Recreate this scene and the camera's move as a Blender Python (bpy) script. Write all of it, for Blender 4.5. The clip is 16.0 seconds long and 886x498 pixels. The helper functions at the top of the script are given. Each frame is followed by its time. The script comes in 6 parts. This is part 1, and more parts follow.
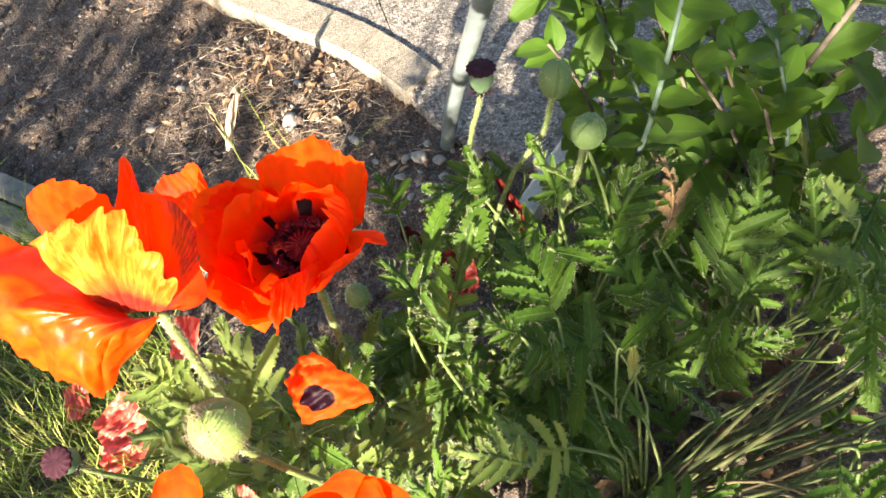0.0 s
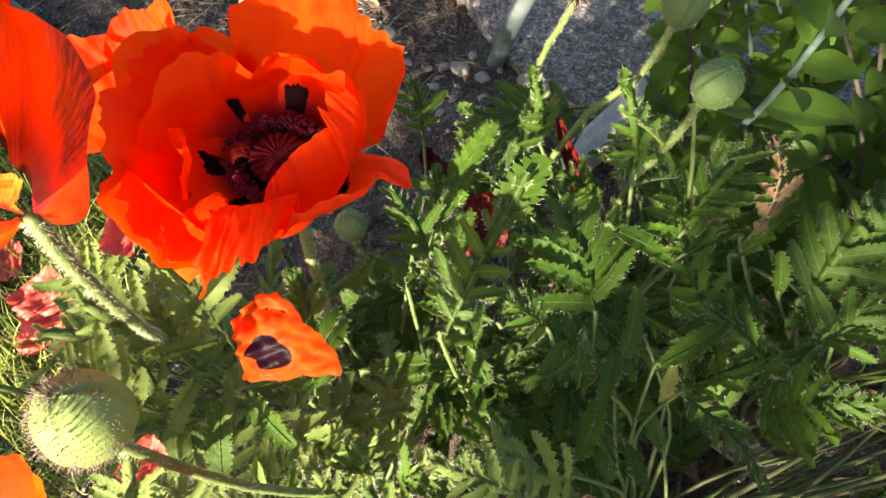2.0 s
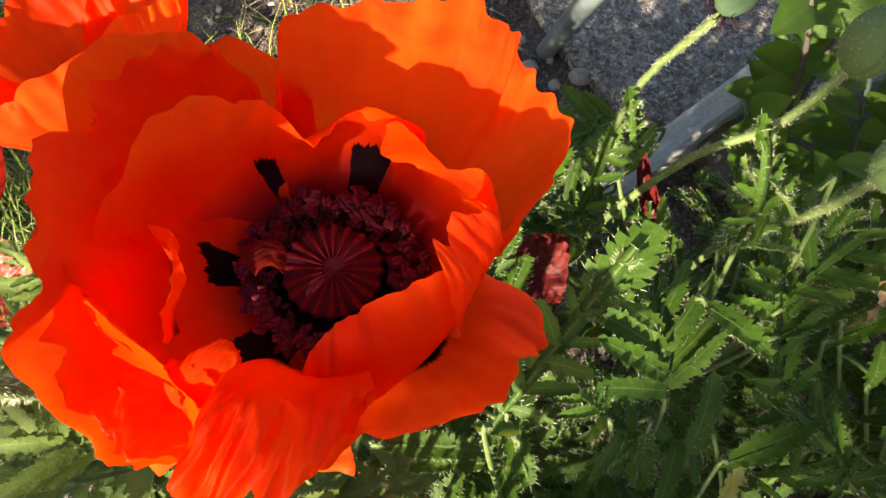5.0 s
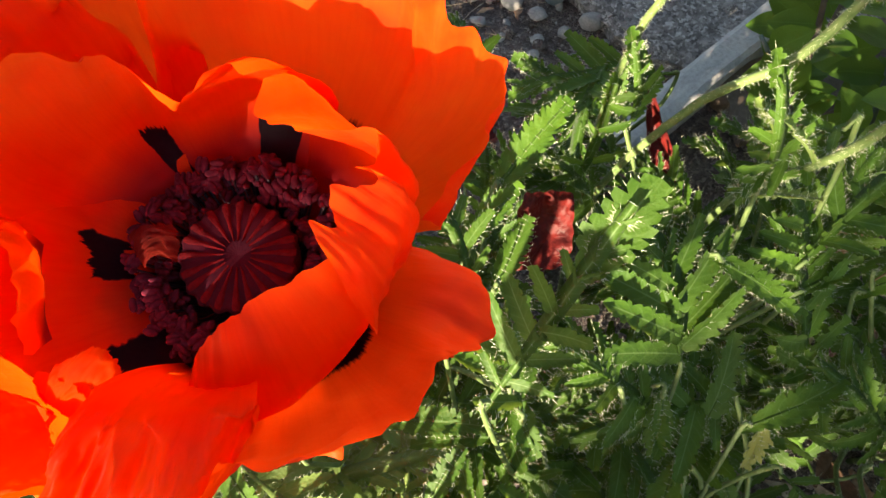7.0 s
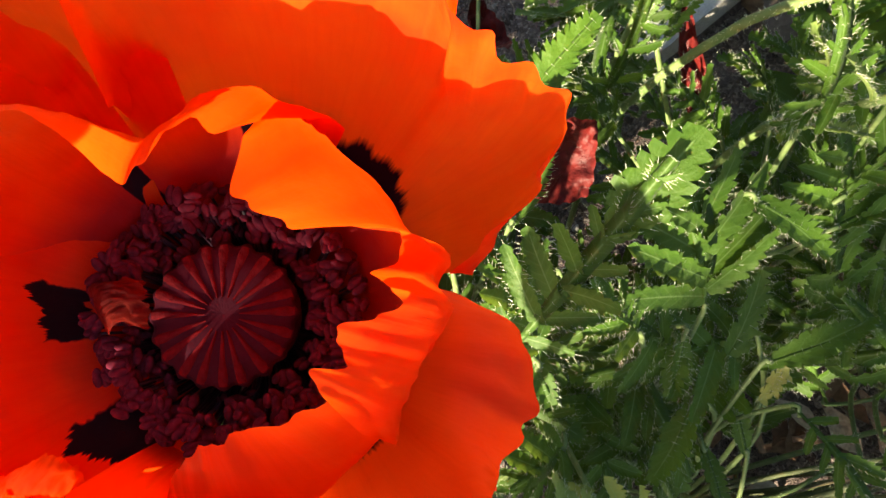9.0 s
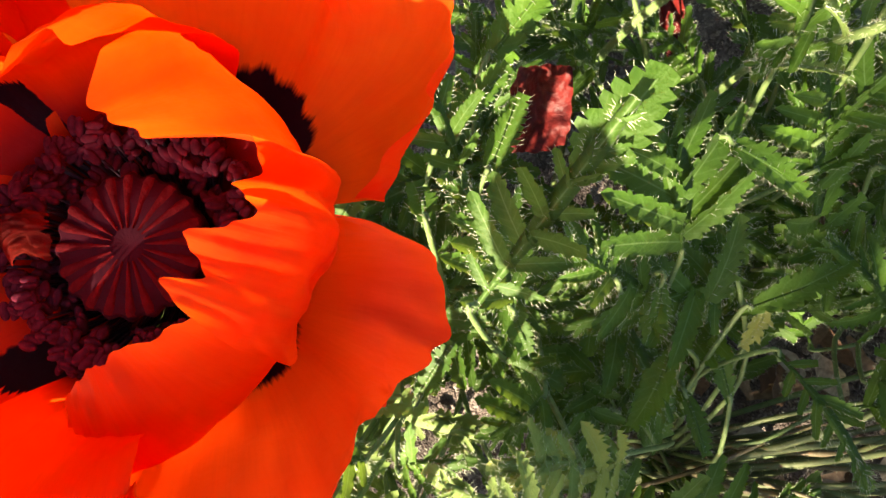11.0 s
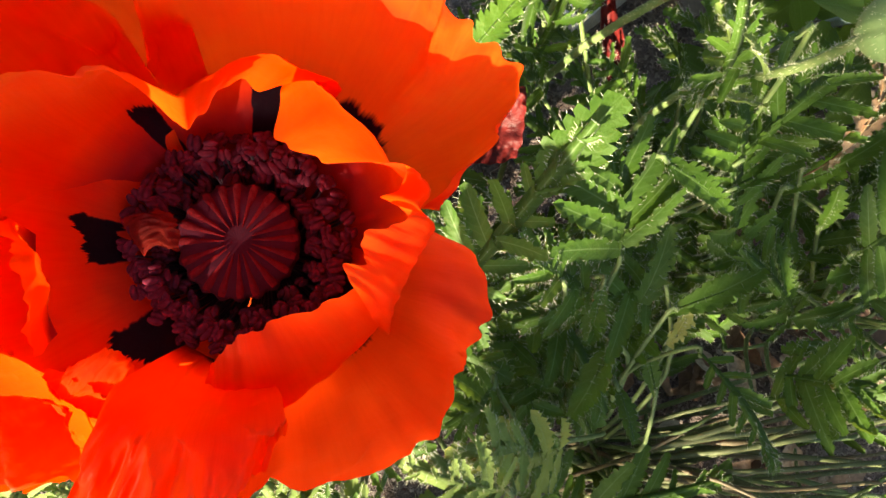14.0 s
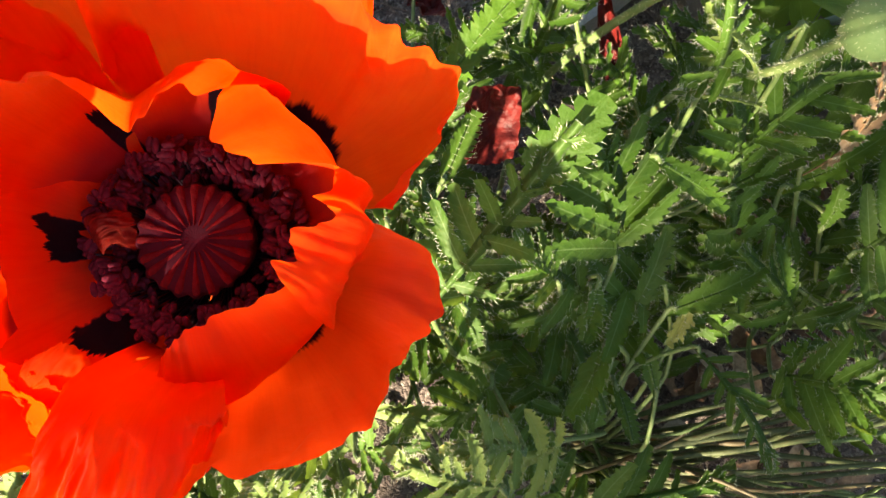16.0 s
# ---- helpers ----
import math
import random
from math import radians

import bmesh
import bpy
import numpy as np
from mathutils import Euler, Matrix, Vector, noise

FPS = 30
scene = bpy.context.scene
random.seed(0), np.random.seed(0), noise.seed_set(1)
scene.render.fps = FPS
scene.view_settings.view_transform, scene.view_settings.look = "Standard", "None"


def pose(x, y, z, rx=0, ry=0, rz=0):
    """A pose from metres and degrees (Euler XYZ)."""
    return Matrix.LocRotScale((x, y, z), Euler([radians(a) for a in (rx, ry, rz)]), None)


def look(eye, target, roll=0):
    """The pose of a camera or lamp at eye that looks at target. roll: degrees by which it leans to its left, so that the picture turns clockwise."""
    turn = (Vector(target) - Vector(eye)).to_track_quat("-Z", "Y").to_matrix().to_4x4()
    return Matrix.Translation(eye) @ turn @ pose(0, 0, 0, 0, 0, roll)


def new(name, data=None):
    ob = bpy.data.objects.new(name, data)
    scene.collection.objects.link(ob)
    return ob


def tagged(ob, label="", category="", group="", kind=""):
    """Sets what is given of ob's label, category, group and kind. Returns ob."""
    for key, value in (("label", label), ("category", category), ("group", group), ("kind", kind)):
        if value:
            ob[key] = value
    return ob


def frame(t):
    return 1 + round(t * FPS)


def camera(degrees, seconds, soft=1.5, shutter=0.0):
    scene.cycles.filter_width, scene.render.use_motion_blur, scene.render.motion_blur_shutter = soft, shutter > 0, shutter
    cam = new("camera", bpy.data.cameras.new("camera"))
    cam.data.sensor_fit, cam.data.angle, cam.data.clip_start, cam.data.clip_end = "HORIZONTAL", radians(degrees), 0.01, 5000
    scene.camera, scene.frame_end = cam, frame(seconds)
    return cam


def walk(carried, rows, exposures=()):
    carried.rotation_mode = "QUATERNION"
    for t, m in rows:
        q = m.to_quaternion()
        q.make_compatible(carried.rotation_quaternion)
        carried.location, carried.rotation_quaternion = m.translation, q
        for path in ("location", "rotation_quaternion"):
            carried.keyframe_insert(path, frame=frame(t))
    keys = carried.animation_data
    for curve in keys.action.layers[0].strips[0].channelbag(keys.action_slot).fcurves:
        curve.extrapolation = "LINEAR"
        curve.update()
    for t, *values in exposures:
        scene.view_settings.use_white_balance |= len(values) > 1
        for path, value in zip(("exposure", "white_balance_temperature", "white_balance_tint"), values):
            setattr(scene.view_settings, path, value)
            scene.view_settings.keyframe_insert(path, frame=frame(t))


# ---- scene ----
cam = camera(62.4, 16.0)
PATH = [
    (0, (0.003, -0.362, 1.141), (0.33, 0.693, -0.527), -18.0),
    (0.5, (0.028, -0.289, 1.086), (0.286, 0.773, -0.589), -15.0),
    (1, (0.034, -0.25, 1.042), (0.304, 0.768, -0.658), -10.3),
    (1.5, (0.021, -0.251, 1.006), (0.261, 0.696, -0.739), -7.7),
    (2, (0.023, -0.233, 0.987), (0.259, 0.656, -0.789), -6.8),
    (2.5, (0.032, -0.188, 0.957), (0.196, 0.741, -0.807), -10.3),
    (3, (0.05, -0.166, 0.942), (0.183, 0.76, -0.826), -12.0),
    (3.5, (0.041, -0.138, 0.923), (0.229, 0.75, -0.859), -4.8),
    (4, (0.026, -0.124, 0.919), (0.229, 0.737, -0.875), -2.9),
    (4.5, (0.013, -0.113, 0.91), (0.233, 0.714, -0.897), -0.1),
    (4.7, (0.012, -0.108, 0.904), (0.258, 0.697, -0.91), 2.3),
    (6.8, (0.041, -0.093, 0.873), (0.171, 0.643, -0.982), -6.5),
    (7, (0.042, -0.093, 0.868), (0.173, 0.616, -0.997), -6.3),
    (7.5, (0.044, -0.083, 0.865), (0.251, 0.557, -1.019), 1.5),
    (8, (0.051, -0.07, 0.862), (0.225, 0.495, -1.049), 0.0),
    (8.5, (0.052, -0.06, 0.855), (0.126, 0.472, -1.071), -9.1),
    (9, (0.048, -0.049, 0.846), (0.082, 0.374, -1.108), -11.7),
    (11.3, (0.064, -0.061, 0.842), (0.059, 0.266, -1.131), -18.4),
    (11.5, (0.061, -0.061, 0.843), (0.065, 0.27, -1.129), -16.7),
    (12, (0.054, -0.058, 0.853), (0.107, 0.28, -1.117), -7.5),
    (12.5, (0.043, -0.058, 0.861), (0.231, 0.236, -1.108), 16.1),
    (13, (0.029, -0.057, 0.87), (0.252, 0.228, -1.096), 21.7),
    (13.5, (0.026, -0.057, 0.878), (0.23, 0.235, -1.09), 18.4),
    (14, (0.034, -0.059, 0.88), (0.241, 0.215, -1.09), 20.2),
    (14.5, (0.038, -0.061, 0.884), (0.234, 0.204, -1.089), 19.5),
    (15, (0.04, -0.065, 0.888), (0.259, 0.206, -1.081), 21.7),
    (15.5, (0.041, -0.066, 0.893), (0.245, 0.226, -1.075), 18.4),
    (16, (0.049, -0.065, 0.885), (0.21, 0.225, -1.087), 12.2),
]
walk(cam, [(t, look(eye, target, roll)) for t, eye, target, roll in PATH],
     exposures=[(0.0, 2.66, 7500, 10.0), (0.8, 2.20, 7500, 10.0), (2.5, 2.36, 7500, 10.0), (3.5, 2.22, 7500, 10.0), (4.5, 2.06, 7500, 10.0), (7.0, 2.52, 7500, 10.0), (9.0, 2.56, 7500, 10.0), (11.5, 2.75, 7500, 10.0), (14.0, 2.66, 7500, 10.0), (16.0, 2.63, 7500, 10.0)])
# end of walk

# ---- world, sun, exposure ----
SUN_TRAVEL = Vector((0.75, 0.66, -0.40)).normalized()
world = bpy.data.worlds.new("world")
world.use_nodes = True
scene.world = world
sky = world.node_tree.nodes.new("ShaderNodeTexSky")
sky.sky_type = "NISHITA"
sky.sun_disc = False
sky.sun_elevation = math.asin(-SUN_TRAVEL.z)
sky.sun_rotation = math.atan2(-SUN_TRAVEL.x, -SUN_TRAVEL.y)
background = world.node_tree.nodes["Background"]
background.inputs["Strength"].default_value = 0.057
world.node_tree.links.new(sky.outputs["Color"], background.inputs["Color"])
sun_data = bpy.data.lights.new("sun", "SUN")
sun_data.energy, sun_data.angle, sun_data.color = 5.0, radians(0.6), (1.0, 0.9, 0.74)
sun = new("sun", sun_data)
sun.matrix_world = look((0, 0, 5), Vector((0, 0, 5)) + SUN_TRAVEL)

# ---- materials ----


def material(name, rough=0.6, metal=0.0):
    m = bpy.data.materials.new(name)
    m.use_nodes = True
    nt = m.node_tree
    b = nt.nodes["Principled BSDF"]
    b.inputs["Roughness"].default_value, b.inputs["Metallic"].default_value = rough, metal
    return m, nt, b


def node(nt, kind, **values):
    n = nt.nodes.new(kind)
    for key, value in values.items():
        n.inputs[key].default_value = value
    return n


def ramp(nt, source, stops):
    r = nt.nodes.new("ShaderNodeValToRGB")
    while len(r.color_ramp.elements) < len(stops):
        r.color_ramp.elements.new(0.5)
    for e, (p, c) in zip(r.color_ramp.elements, stops):
        e.position, e.color = p, (*c, 1)
    nt.links.new(source, r.inputs["Fac"])
    return r.outputs["Color"]


def noise_of(nt, scale, detail=4.0, rough=0.55, coords="Object"):
    tc = nt.nodes.new("ShaderNodeTexCoord")
    n = node(nt, "ShaderNodeTexNoise", Scale=scale, Detail=detail, Roughness=rough)
    nt.links.new(tc.outputs[coords], n.inputs["Vector"])
    return n.outputs["Fac"]


def mix(nt, fac, a, b, blend="MIX"):
    n = nt.nodes.new("ShaderNodeMix")
    n.data_type, n.blend_type = "RGBA", blend
    for socket, value in ((n.inputs[0], fac), (n.inputs[6], a), (n.inputs[7], b)):
        if isinstance(value, (int, float)):
            socket.default_value = value
        elif isinstance(value, tuple):
            socket.default_value = (*value, 1)
        else:
            nt.links.new(value, socket)
    return n.outputs[2]


def bump(nt, b, height, strength=0.3, distance=0.002):
    n = node(nt, "ShaderNodeBump", Strength=strength, Distance=distance)
    nt.links.new(height, n.inputs["Height"])
    nt.links.new(n.outputs["Normal"], b.inputs["Normal"])


def calc(nt, op, a, b=0.0, clamp=False):
    n = nt.nodes.new("ShaderNodeMath")
    n.operation, n.use_clamp = op, clamp
    for socket, value in zip(n.inputs, (a, b)):
        if isinstance(value, (int, float)):
            socket.default_value = value
        else:
            nt.links.new(value, socket)
    return n.outputs[0]


def translucent(m, nt, b, colour, amount):
    """Light passes through the thin sheet; amount: a share or a socket that gives it."""
    t = nt.nodes.new("ShaderNodeBsdfTranslucent")
    if isinstance(colour, tuple):
        t.inputs["Color"].default_value = (*colour, 1)
    else:
        nt.links.new(colour, t.inputs["Color"])
    s = nt.nodes.new("ShaderNodeMixShader")
    if isinstance(amount, float):
        s.inputs[0].default_value = amount
    else:
        nt.links.new(amount, s.inputs[0])
    nt.links.new(b.outputs[0], s.inputs[1])
    nt.links.new(t.outputs[0], s.inputs[2])
    nt.links.new(s.outputs[0], nt.nodes["Material Output"].inputs["Surface"])


def uv_parts(nt):
    tc = nt.nodes.new("ShaderNodeTexCoord")
    sep = nt.nodes.new("ShaderNodeSeparateXYZ")
    nt.links.new(tc.outputs["UV"], sep.inputs[0])
    return tc.outputs["UV"], sep.outputs[0], sep.outputs[1]


def petal_material(name, red, orange, blotch_at, rough=0.5, gloss=0.12, streak=0.22, spots=(), deep=0.95, band=None, ragged_by=0.07, foot=(0.16, 0.43)):
    m, nt, b = material(name, rough)
    uv, u, v = uv_parts(nt)
    stretch = nt.nodes.new("ShaderNodeMapping")
    stretch.inputs["Scale"].default_value = (1.6, 26.0, 1.0)
    nt.links.new(uv, stretch.inputs["Vector"])
    veins = node(nt, "ShaderNodeTexNoise", Scale=3.0, Detail=5.0, Roughness=0.6)
    nt.links.new(stretch.outputs[0], veins.inputs["Vector"])
    cloth = mix(nt, ramp(nt, noise_of(nt, 60), [(0.32, (0, 0, 0)), (0.66, (1, 1, 1))]), red, orange)
    cloth = mix(nt, ramp(nt, veins.outputs["Fac"], [(0.36, (streak, streak, streak)), (0.56, (0, 0, 0))]), cloth, (0.85 * red[0], 0.5 * red[1], 0.6 * red[2]))
    # crimson stain at the foot, deepened to include the shade inside the cup
    cloth = mix(nt, ramp(nt, u, [(foot[0], (deep, deep, deep)), (foot[1], (0, 0, 0))]), cloth, (0.24, 0.007, 0.012))
    if band:
        # a patch of dark wine-red veins near the rim: (middle, half width) across the petal
        inside = ramp(nt, calc(nt, "DIVIDE", calc(nt, "ABSOLUTE", calc(nt, "SUBTRACT", v, band[0])), band[1]), [(0.6, (1, 1, 1)), (1.0, (0, 0, 0))])
        inside = mix(nt, 1.0, inside, ramp(nt, u, [(0.40, (0, 0, 0)), (0.55, (1, 1, 1))]), "MULTIPLY")
        lines = ramp(nt, veins.outputs["Fac"], [(0.46, (1, 1, 1)), (0.58, (0.45, 0.45, 0.45))])
        cloth = mix(nt, mix(nt, 1.0, inside, lines, "MULTIPLY"), cloth, (0.075, 0.006, 0.018))
    # the dark blotch at the foot of the petal, with a ragged edge along the veins
    edge = calc(nt, "ADD", u, calc(nt, "MULTIPLY", calc(nt, "SUBTRACT", veins.outputs["Fac"], 0.5), ragged_by))
    middle = calc(nt, "MULTIPLY", calc(nt, "POWER", calc(nt, "ABSOLUTE", calc(nt, "SUBTRACT", v, 0.5)), 2.0), 1.5)
    edge = calc(nt, "ADD", edge, middle)
    dark = ramp(nt, edge, [(blotch_at - 0.012, (1, 1, 1)), (blotch_at + 0.012, (0, 0, 0))])
    # separate blotches at places across the petal: (middle, half width, foot, end)
    for centre, half, lower, upper in spots:
        across = calc(nt, "DIVIDE", calc(nt, "ABSOLUTE", calc(nt, "SUBTRACT", v, centre)), half)
        ragged = calc(nt, "ADD", u, calc(nt, "MULTIPLY", calc(nt, "SUBTRACT", veins.outputs["Fac"], 0.5), 0.10))
        along = calc(nt, "DIVIDE", calc(nt, "ABSOLUTE", calc(nt, "SUBTRACT", ragged, 0.5 * (lower + upper))), 0.5 * (upper - lower))
        patch = calc(nt, "MAXIMUM", calc(nt, "ADD", across, calc(nt, "MULTIPLY", calc(nt, "SUBTRACT", noise_of(nt, 300, 2), 0.5), 0.35)), along)
        dark = mix(nt, 1.0, dark, ramp(nt, patch, [(0.94, (1, 1, 1)), (1.0, (0, 0, 0))]), "LIGHTEN")
    cloth = mix(nt, dark, cloth, (0.012, 0.002, 0.008))
    nt.links.new(cloth, b.inputs["Base Color"])
    b.inputs["Specular IOR Level"].default_value = gloss
    bump(nt, b, calc(nt, "ADD", calc(nt, "MULTIPLY", veins.outputs["Fac"], streak * 1.4), noise_of(nt, 150, 3)), 0.40, 0.0012)
    thin = mix(nt, 0.35, mix(nt, 1.0, cloth, (1.0, 0.75, 0.8), "MULTIPLY"), (0.98, 0.15, 0.010))
    # thick and dense towards the foot, thin as tissue at the rim
    body = ramp(nt, u, [(foot[0] - 0.06, (0.12, 0.12, 0.12)), (foot[1] + 0.03, (0.60, 0.60, 0.60))])
    translucent(m, nt, b, mix(nt, dark, thin, (0.010, 0.001, 0.004)), body)
    return m


def leaf_material(name, green, pale, gloss=0.6, through_light=0.3, rib=(0.22, 0.33, 0.12)):
    m, nt, b = material(name, gloss)
    uv, u, v = uv_parts(nt)
    info = nt.nodes.new("ShaderNodeObjectInfo")
    col = mix(nt, ramp(nt, noise_of(nt, 28), [(0.3, (0, 0, 0)), (0.72, (1, 1, 1))]), green, pale)
    col = mix(nt, calc(nt, "MULTIPLY", info.outputs["Random"], 0.55), col, tuple(c * 0.62 for c in green))
    fine = noise_of(nt, 420, 3)
    col = mix(nt, ramp(nt, fine, [(0.5, (0, 0, 0)), (0.8, (0.3, 0.3, 0.3))]), col, pale)
    vein = ramp(nt, v, [(0.0, (0.42, 0.42, 0.42)), (0.07, (0, 0, 0))])
    wave = calc(nt, "SINE", calc(nt, "MULTIPLY", calc(nt, "SUBTRACT", u, calc(nt, "MULTIPLY", v, 0.22)), 46.0))
    side = ramp(nt, wave, [(0.80, (0, 0, 0)), (1.0, (0.09, 0.09, 0.09))])
    col = mix(nt, side, col, rib)
    col = mix(nt, vein, col, rib)
    nt.links.new(col, b.inputs["Base Color"])
    b.inputs["Specular IOR Level"].default_value = 0.32
    b.inputs["Sheen Weight"].default_value, b.inputs["Sheen Roughness"].default_value = 0.05, 0.45
    bump(nt, b, calc(nt, "ADD", fine, calc(nt, "MULTIPLY", wave, 0.06)), 0.5, 0.0014)
    translucent(m, nt, b, mix(nt, 0.5, col, (0.35, 0.5, 0.06)), through_light)
    return m


def plain_material(name, stops, scale, rough=0.6, metal=0.0, relief=0.3, depth=0.002, fine=None, detail=6.0):
    m, nt, b = material(name, rough, metal)
    n = noise_of(nt, scale, detail)
    col = ramp(nt, n, stops)
    height = n
    if fine:
        f = noise_of(nt, fine, 4, 0.7)
        col = mix(nt, 0.6, col, ramp(nt, f, [(0.3, stops[0][1]), (0.7, stops[-1][1])]))
        height = calc(nt, "ADD", n, calc(nt, "MULTIPLY", f, 0.5))
    nt.links.new(col, b.inputs["Base Color"])
    bump(nt, b, height, relief, depth)
    return m


def speckled_material(name, stops, scale, grain, grain_stops, share, depth=0.006):
    """Rough ground or concrete whose grains differ in tone."""
    m, nt, b = material(name, 0.95)
    n = noise_of(nt, scale, 8)
    tc = nt.nodes.new("ShaderNodeTexCoord")
    warp = node(nt, "ShaderNodeTexNoise", Scale=grain * 0.7, Detail=2.0)
    nt.links.new(tc.outputs["Object"], warp.inputs["Vector"])
    at = mix(nt, 0.012, tc.outputs["Object"], warp.outputs["Color"], "ADD")
    cells = node(nt, "ShaderNodeTexVoronoi", Scale=grain)
    nt.links.new(at, cells.inputs["Vector"])
    sep = nt.nodes.new("ShaderNodeSeparateColor")
    nt.links.new(cells.outputs["Color"], sep.inputs[0])
    col = mix(nt, share, ramp(nt, n, stops), ramp(nt, sep.outputs[0], grain_stops))
    nt.links.new(col, b.inputs["Base Color"])
    b.inputs["Specular IOR Level"].default_value = 0.2
    bump(nt, b, calc(nt, "ADD", n, calc(nt, "MULTIPLY", calc(nt, "SUBTRACT", sep.outputs[1], cells.outputs["Distance"]), 0.35)), 1.0, depth)
    return m


def varied_material(name, tones, rough=0.7):
    """Loose pieces, each of a tone of its own."""
    m, nt, b = material(name, rough)
    geo = nt.nodes.new("ShaderNodeNewGeometry")
    col = ramp(nt, geo.outputs["Random Per Island"], tones)
    col = mix(nt, ramp(nt, noise_of(nt, 180), [(0.35, (0.45, 0.45, 0.45)), (0.65, (0, 0, 0))]), col, tuple(c * 0.5 for c in tones[0][1]))
    nt.links.new(col, b.inputs["Base Color"])
    b.inputs["Specular IOR Level"].default_value = 0.25
    bump(nt, b, noise_of(nt, 400), 0.4, 0.001)
    return m


PETAL = petal_material("poppy_petal", (0.92, 0.038, 0.010), (0.95, 0.092, 0.011), 0.44)
# veined, and yellower than PETAL: the sun on this petal is in its colour
PETAL_VEINED_SUNLIT = petal_material("poppy_petal_veined_sunlit", (0.95, 0.20, 0.020), (0.98, 0.42, 0.07), 0.0, 0.32, 0.5, 0.80)
PETAL_DRY = plain_material("withered_petal", [(0.3, (0.042, 0.006, 0.006)), (0.7, (0.115, 0.011, 0.009))], 90, 0.42, relief=0.9, depth=0.004)
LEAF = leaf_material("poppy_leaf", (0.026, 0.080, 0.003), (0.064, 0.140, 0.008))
LEAF_YELLOW = leaf_material("poppy_leaf_yellowing", (0.24, 0.26, 0.05), (0.34, 0.34, 0.10))
LEAF_LIME = leaf_material("poppy_leaf_lime", (0.17, 0.21, 0.035), (0.26, 0.29, 0.06))
# paler copy of LEAF: the sun on these leaves is put into the colour
LEAF_SUNLIT = leaf_material("poppy_leaf_sunlit", (0.11, 0.185, 0.035), (0.21, 0.28, 0.075))
LEAF_DEAD = leaf_material("poppy_leaf_dead", (0.24, 0.135, 0.065), (0.34, 0.21, 0.115), 0.75, 0.15, (0.28, 0.17, 0.09))
LEAF_SHRUB = leaf_material("shrub_leaf", (0.044, 0.118, 0.012), (0.085, 0.168, 0.020), 0.55, 0.42, (0.12, 0.24, 0.05))
STEM = plain_material("hairy_stem", [(0.3, (0.065, 0.115, 0.03)), (0.7, (0.13, 0.18, 0.06))], 90, 0.6, relief=0.5)
STEM_RED = plain_material("old_petiole", [(0.3, (0.085, 0.06, 0.03)), (0.7, (0.15, 0.125, 0.06))], 60, 0.6)
# darker, duller copy of STEM with the shade put into its colour
STEM_OLD_SHADED = plain_material("shaded_petiole", [(0.3, (0.055, 0.075, 0.022)), (0.7, (0.105, 0.12, 0.045))], 60, 0.65, relief=0.5)
HAIR = plain_material("bristle", [(0.3, (0.46, 0.50, 0.34)), (0.7, (0.6, 0.62, 0.46))], 90, 0.5)
HAIR_DARK = plain_material("dark_bristle", [(0.3, (0.10, 0.07, 0.06)), (0.7, (0.22, 0.17, 0.14))], 90, 0.5)
BUD = plain_material("poppy_bud", [(0.3, (0.070, 0.138, 0.042)), (0.7, (0.115, 0.185, 0.068))], 70, 0.75, relief=0.3, fine=400)
CAPSULE = plain_material("capsule_side", [(0.3, (0.06, 0.125, 0.07)), (0.7, (0.11, 0.18, 0.105))], 70, 0.5)
STIGMA = plain_material("stigma_disc", [(0.3, (0.032, 0.004, 0.010)), (0.7, (0.058, 0.006, 0.015))], 120, 0.7, relief=0.4)
STIGMA_RAY = plain_material("stigma_ray", [(0.3, (0.075, 0.004, 0.007)), (0.7, (0.130, 0.007, 0.010))], 260, 0.85, relief=0.6)
STIGMA_OLD = plain_material("old_stigma", [(0.3, (0.022, 0.008, 0.014)), (0.7, (0.05, 0.019, 0.03))], 160, 0.8)
STIGMA_DRY = plain_material("dry_stigma_ray", [(0.3, (0.03, 0.010, 0.018)), (0.7, (0.06, 0.024, 0.036))], 200, 0.85)
ANTHER = plain_material("anther", [(0.3, (0.055, 0.007, 0.016)), (0.7, (0.15, 0.020, 0.040))], 500, 0.95, relief=0.5, depth=0.0006)
for velvet in (ANTHER, STIGMA, STIGMA_RAY, STIGMA_OLD, STIGMA_DRY):
    velvet.node_tree.nodes["Principled BSDF"].inputs["Specular IOR Level"].default_value = 0.07
FILAMENT = plain_material("filament", [(0.3, (0.012, 0.003, 0.01)), (0.7, (0.03, 0.006, 0.018))], 300, 0.5)
SOIL = speckled_material("soil", [(0.25, (0.062, 0.046, 0.040)), (0.5, (0.135, 0.104, 0.092)), (0.75, (0.26, 0.212, 0.19))], 26, 260, [(0.0, (0.03, 0.022, 0.02)), (0.5, (0.12, 0.092, 0.08)), (0.85, (0.24, 0.195, 0.17)), (1.0, (0.46, 0.41, 0.37))], 0.45, 0.012)
STONE = varied_material("stone", [(0.0, (0.10, 0.088, 0.08)), (0.5, (0.22, 0.20, 0.185)), (0.85, (0.36, 0.34, 0.32)), (1.0, (0.52, 0.50, 0.48))], 0.85)
ROCK = plain_material("rock", [(0.3, (0.17, 0.155, 0.145)), (0.7, (0.38, 0.36, 0.34))], 40, 0.85, relief=0.6, fine=300)
CONCRETE = speckled_material("concrete", [(0.36, (0.10, 0.090, 0.084)), (0.5, (0.20, 0.182, 0.172)), (0.64, (0.36, 0.335, 0.315))], 60, 230, [(0.0, (0.045, 0.040, 0.040)), (0.45, (0.17, 0.155, 0.15)), (0.8, (0.34, 0.32, 0.31)), (1.0, (0.62, 0.60, 0.58))], 0.55)
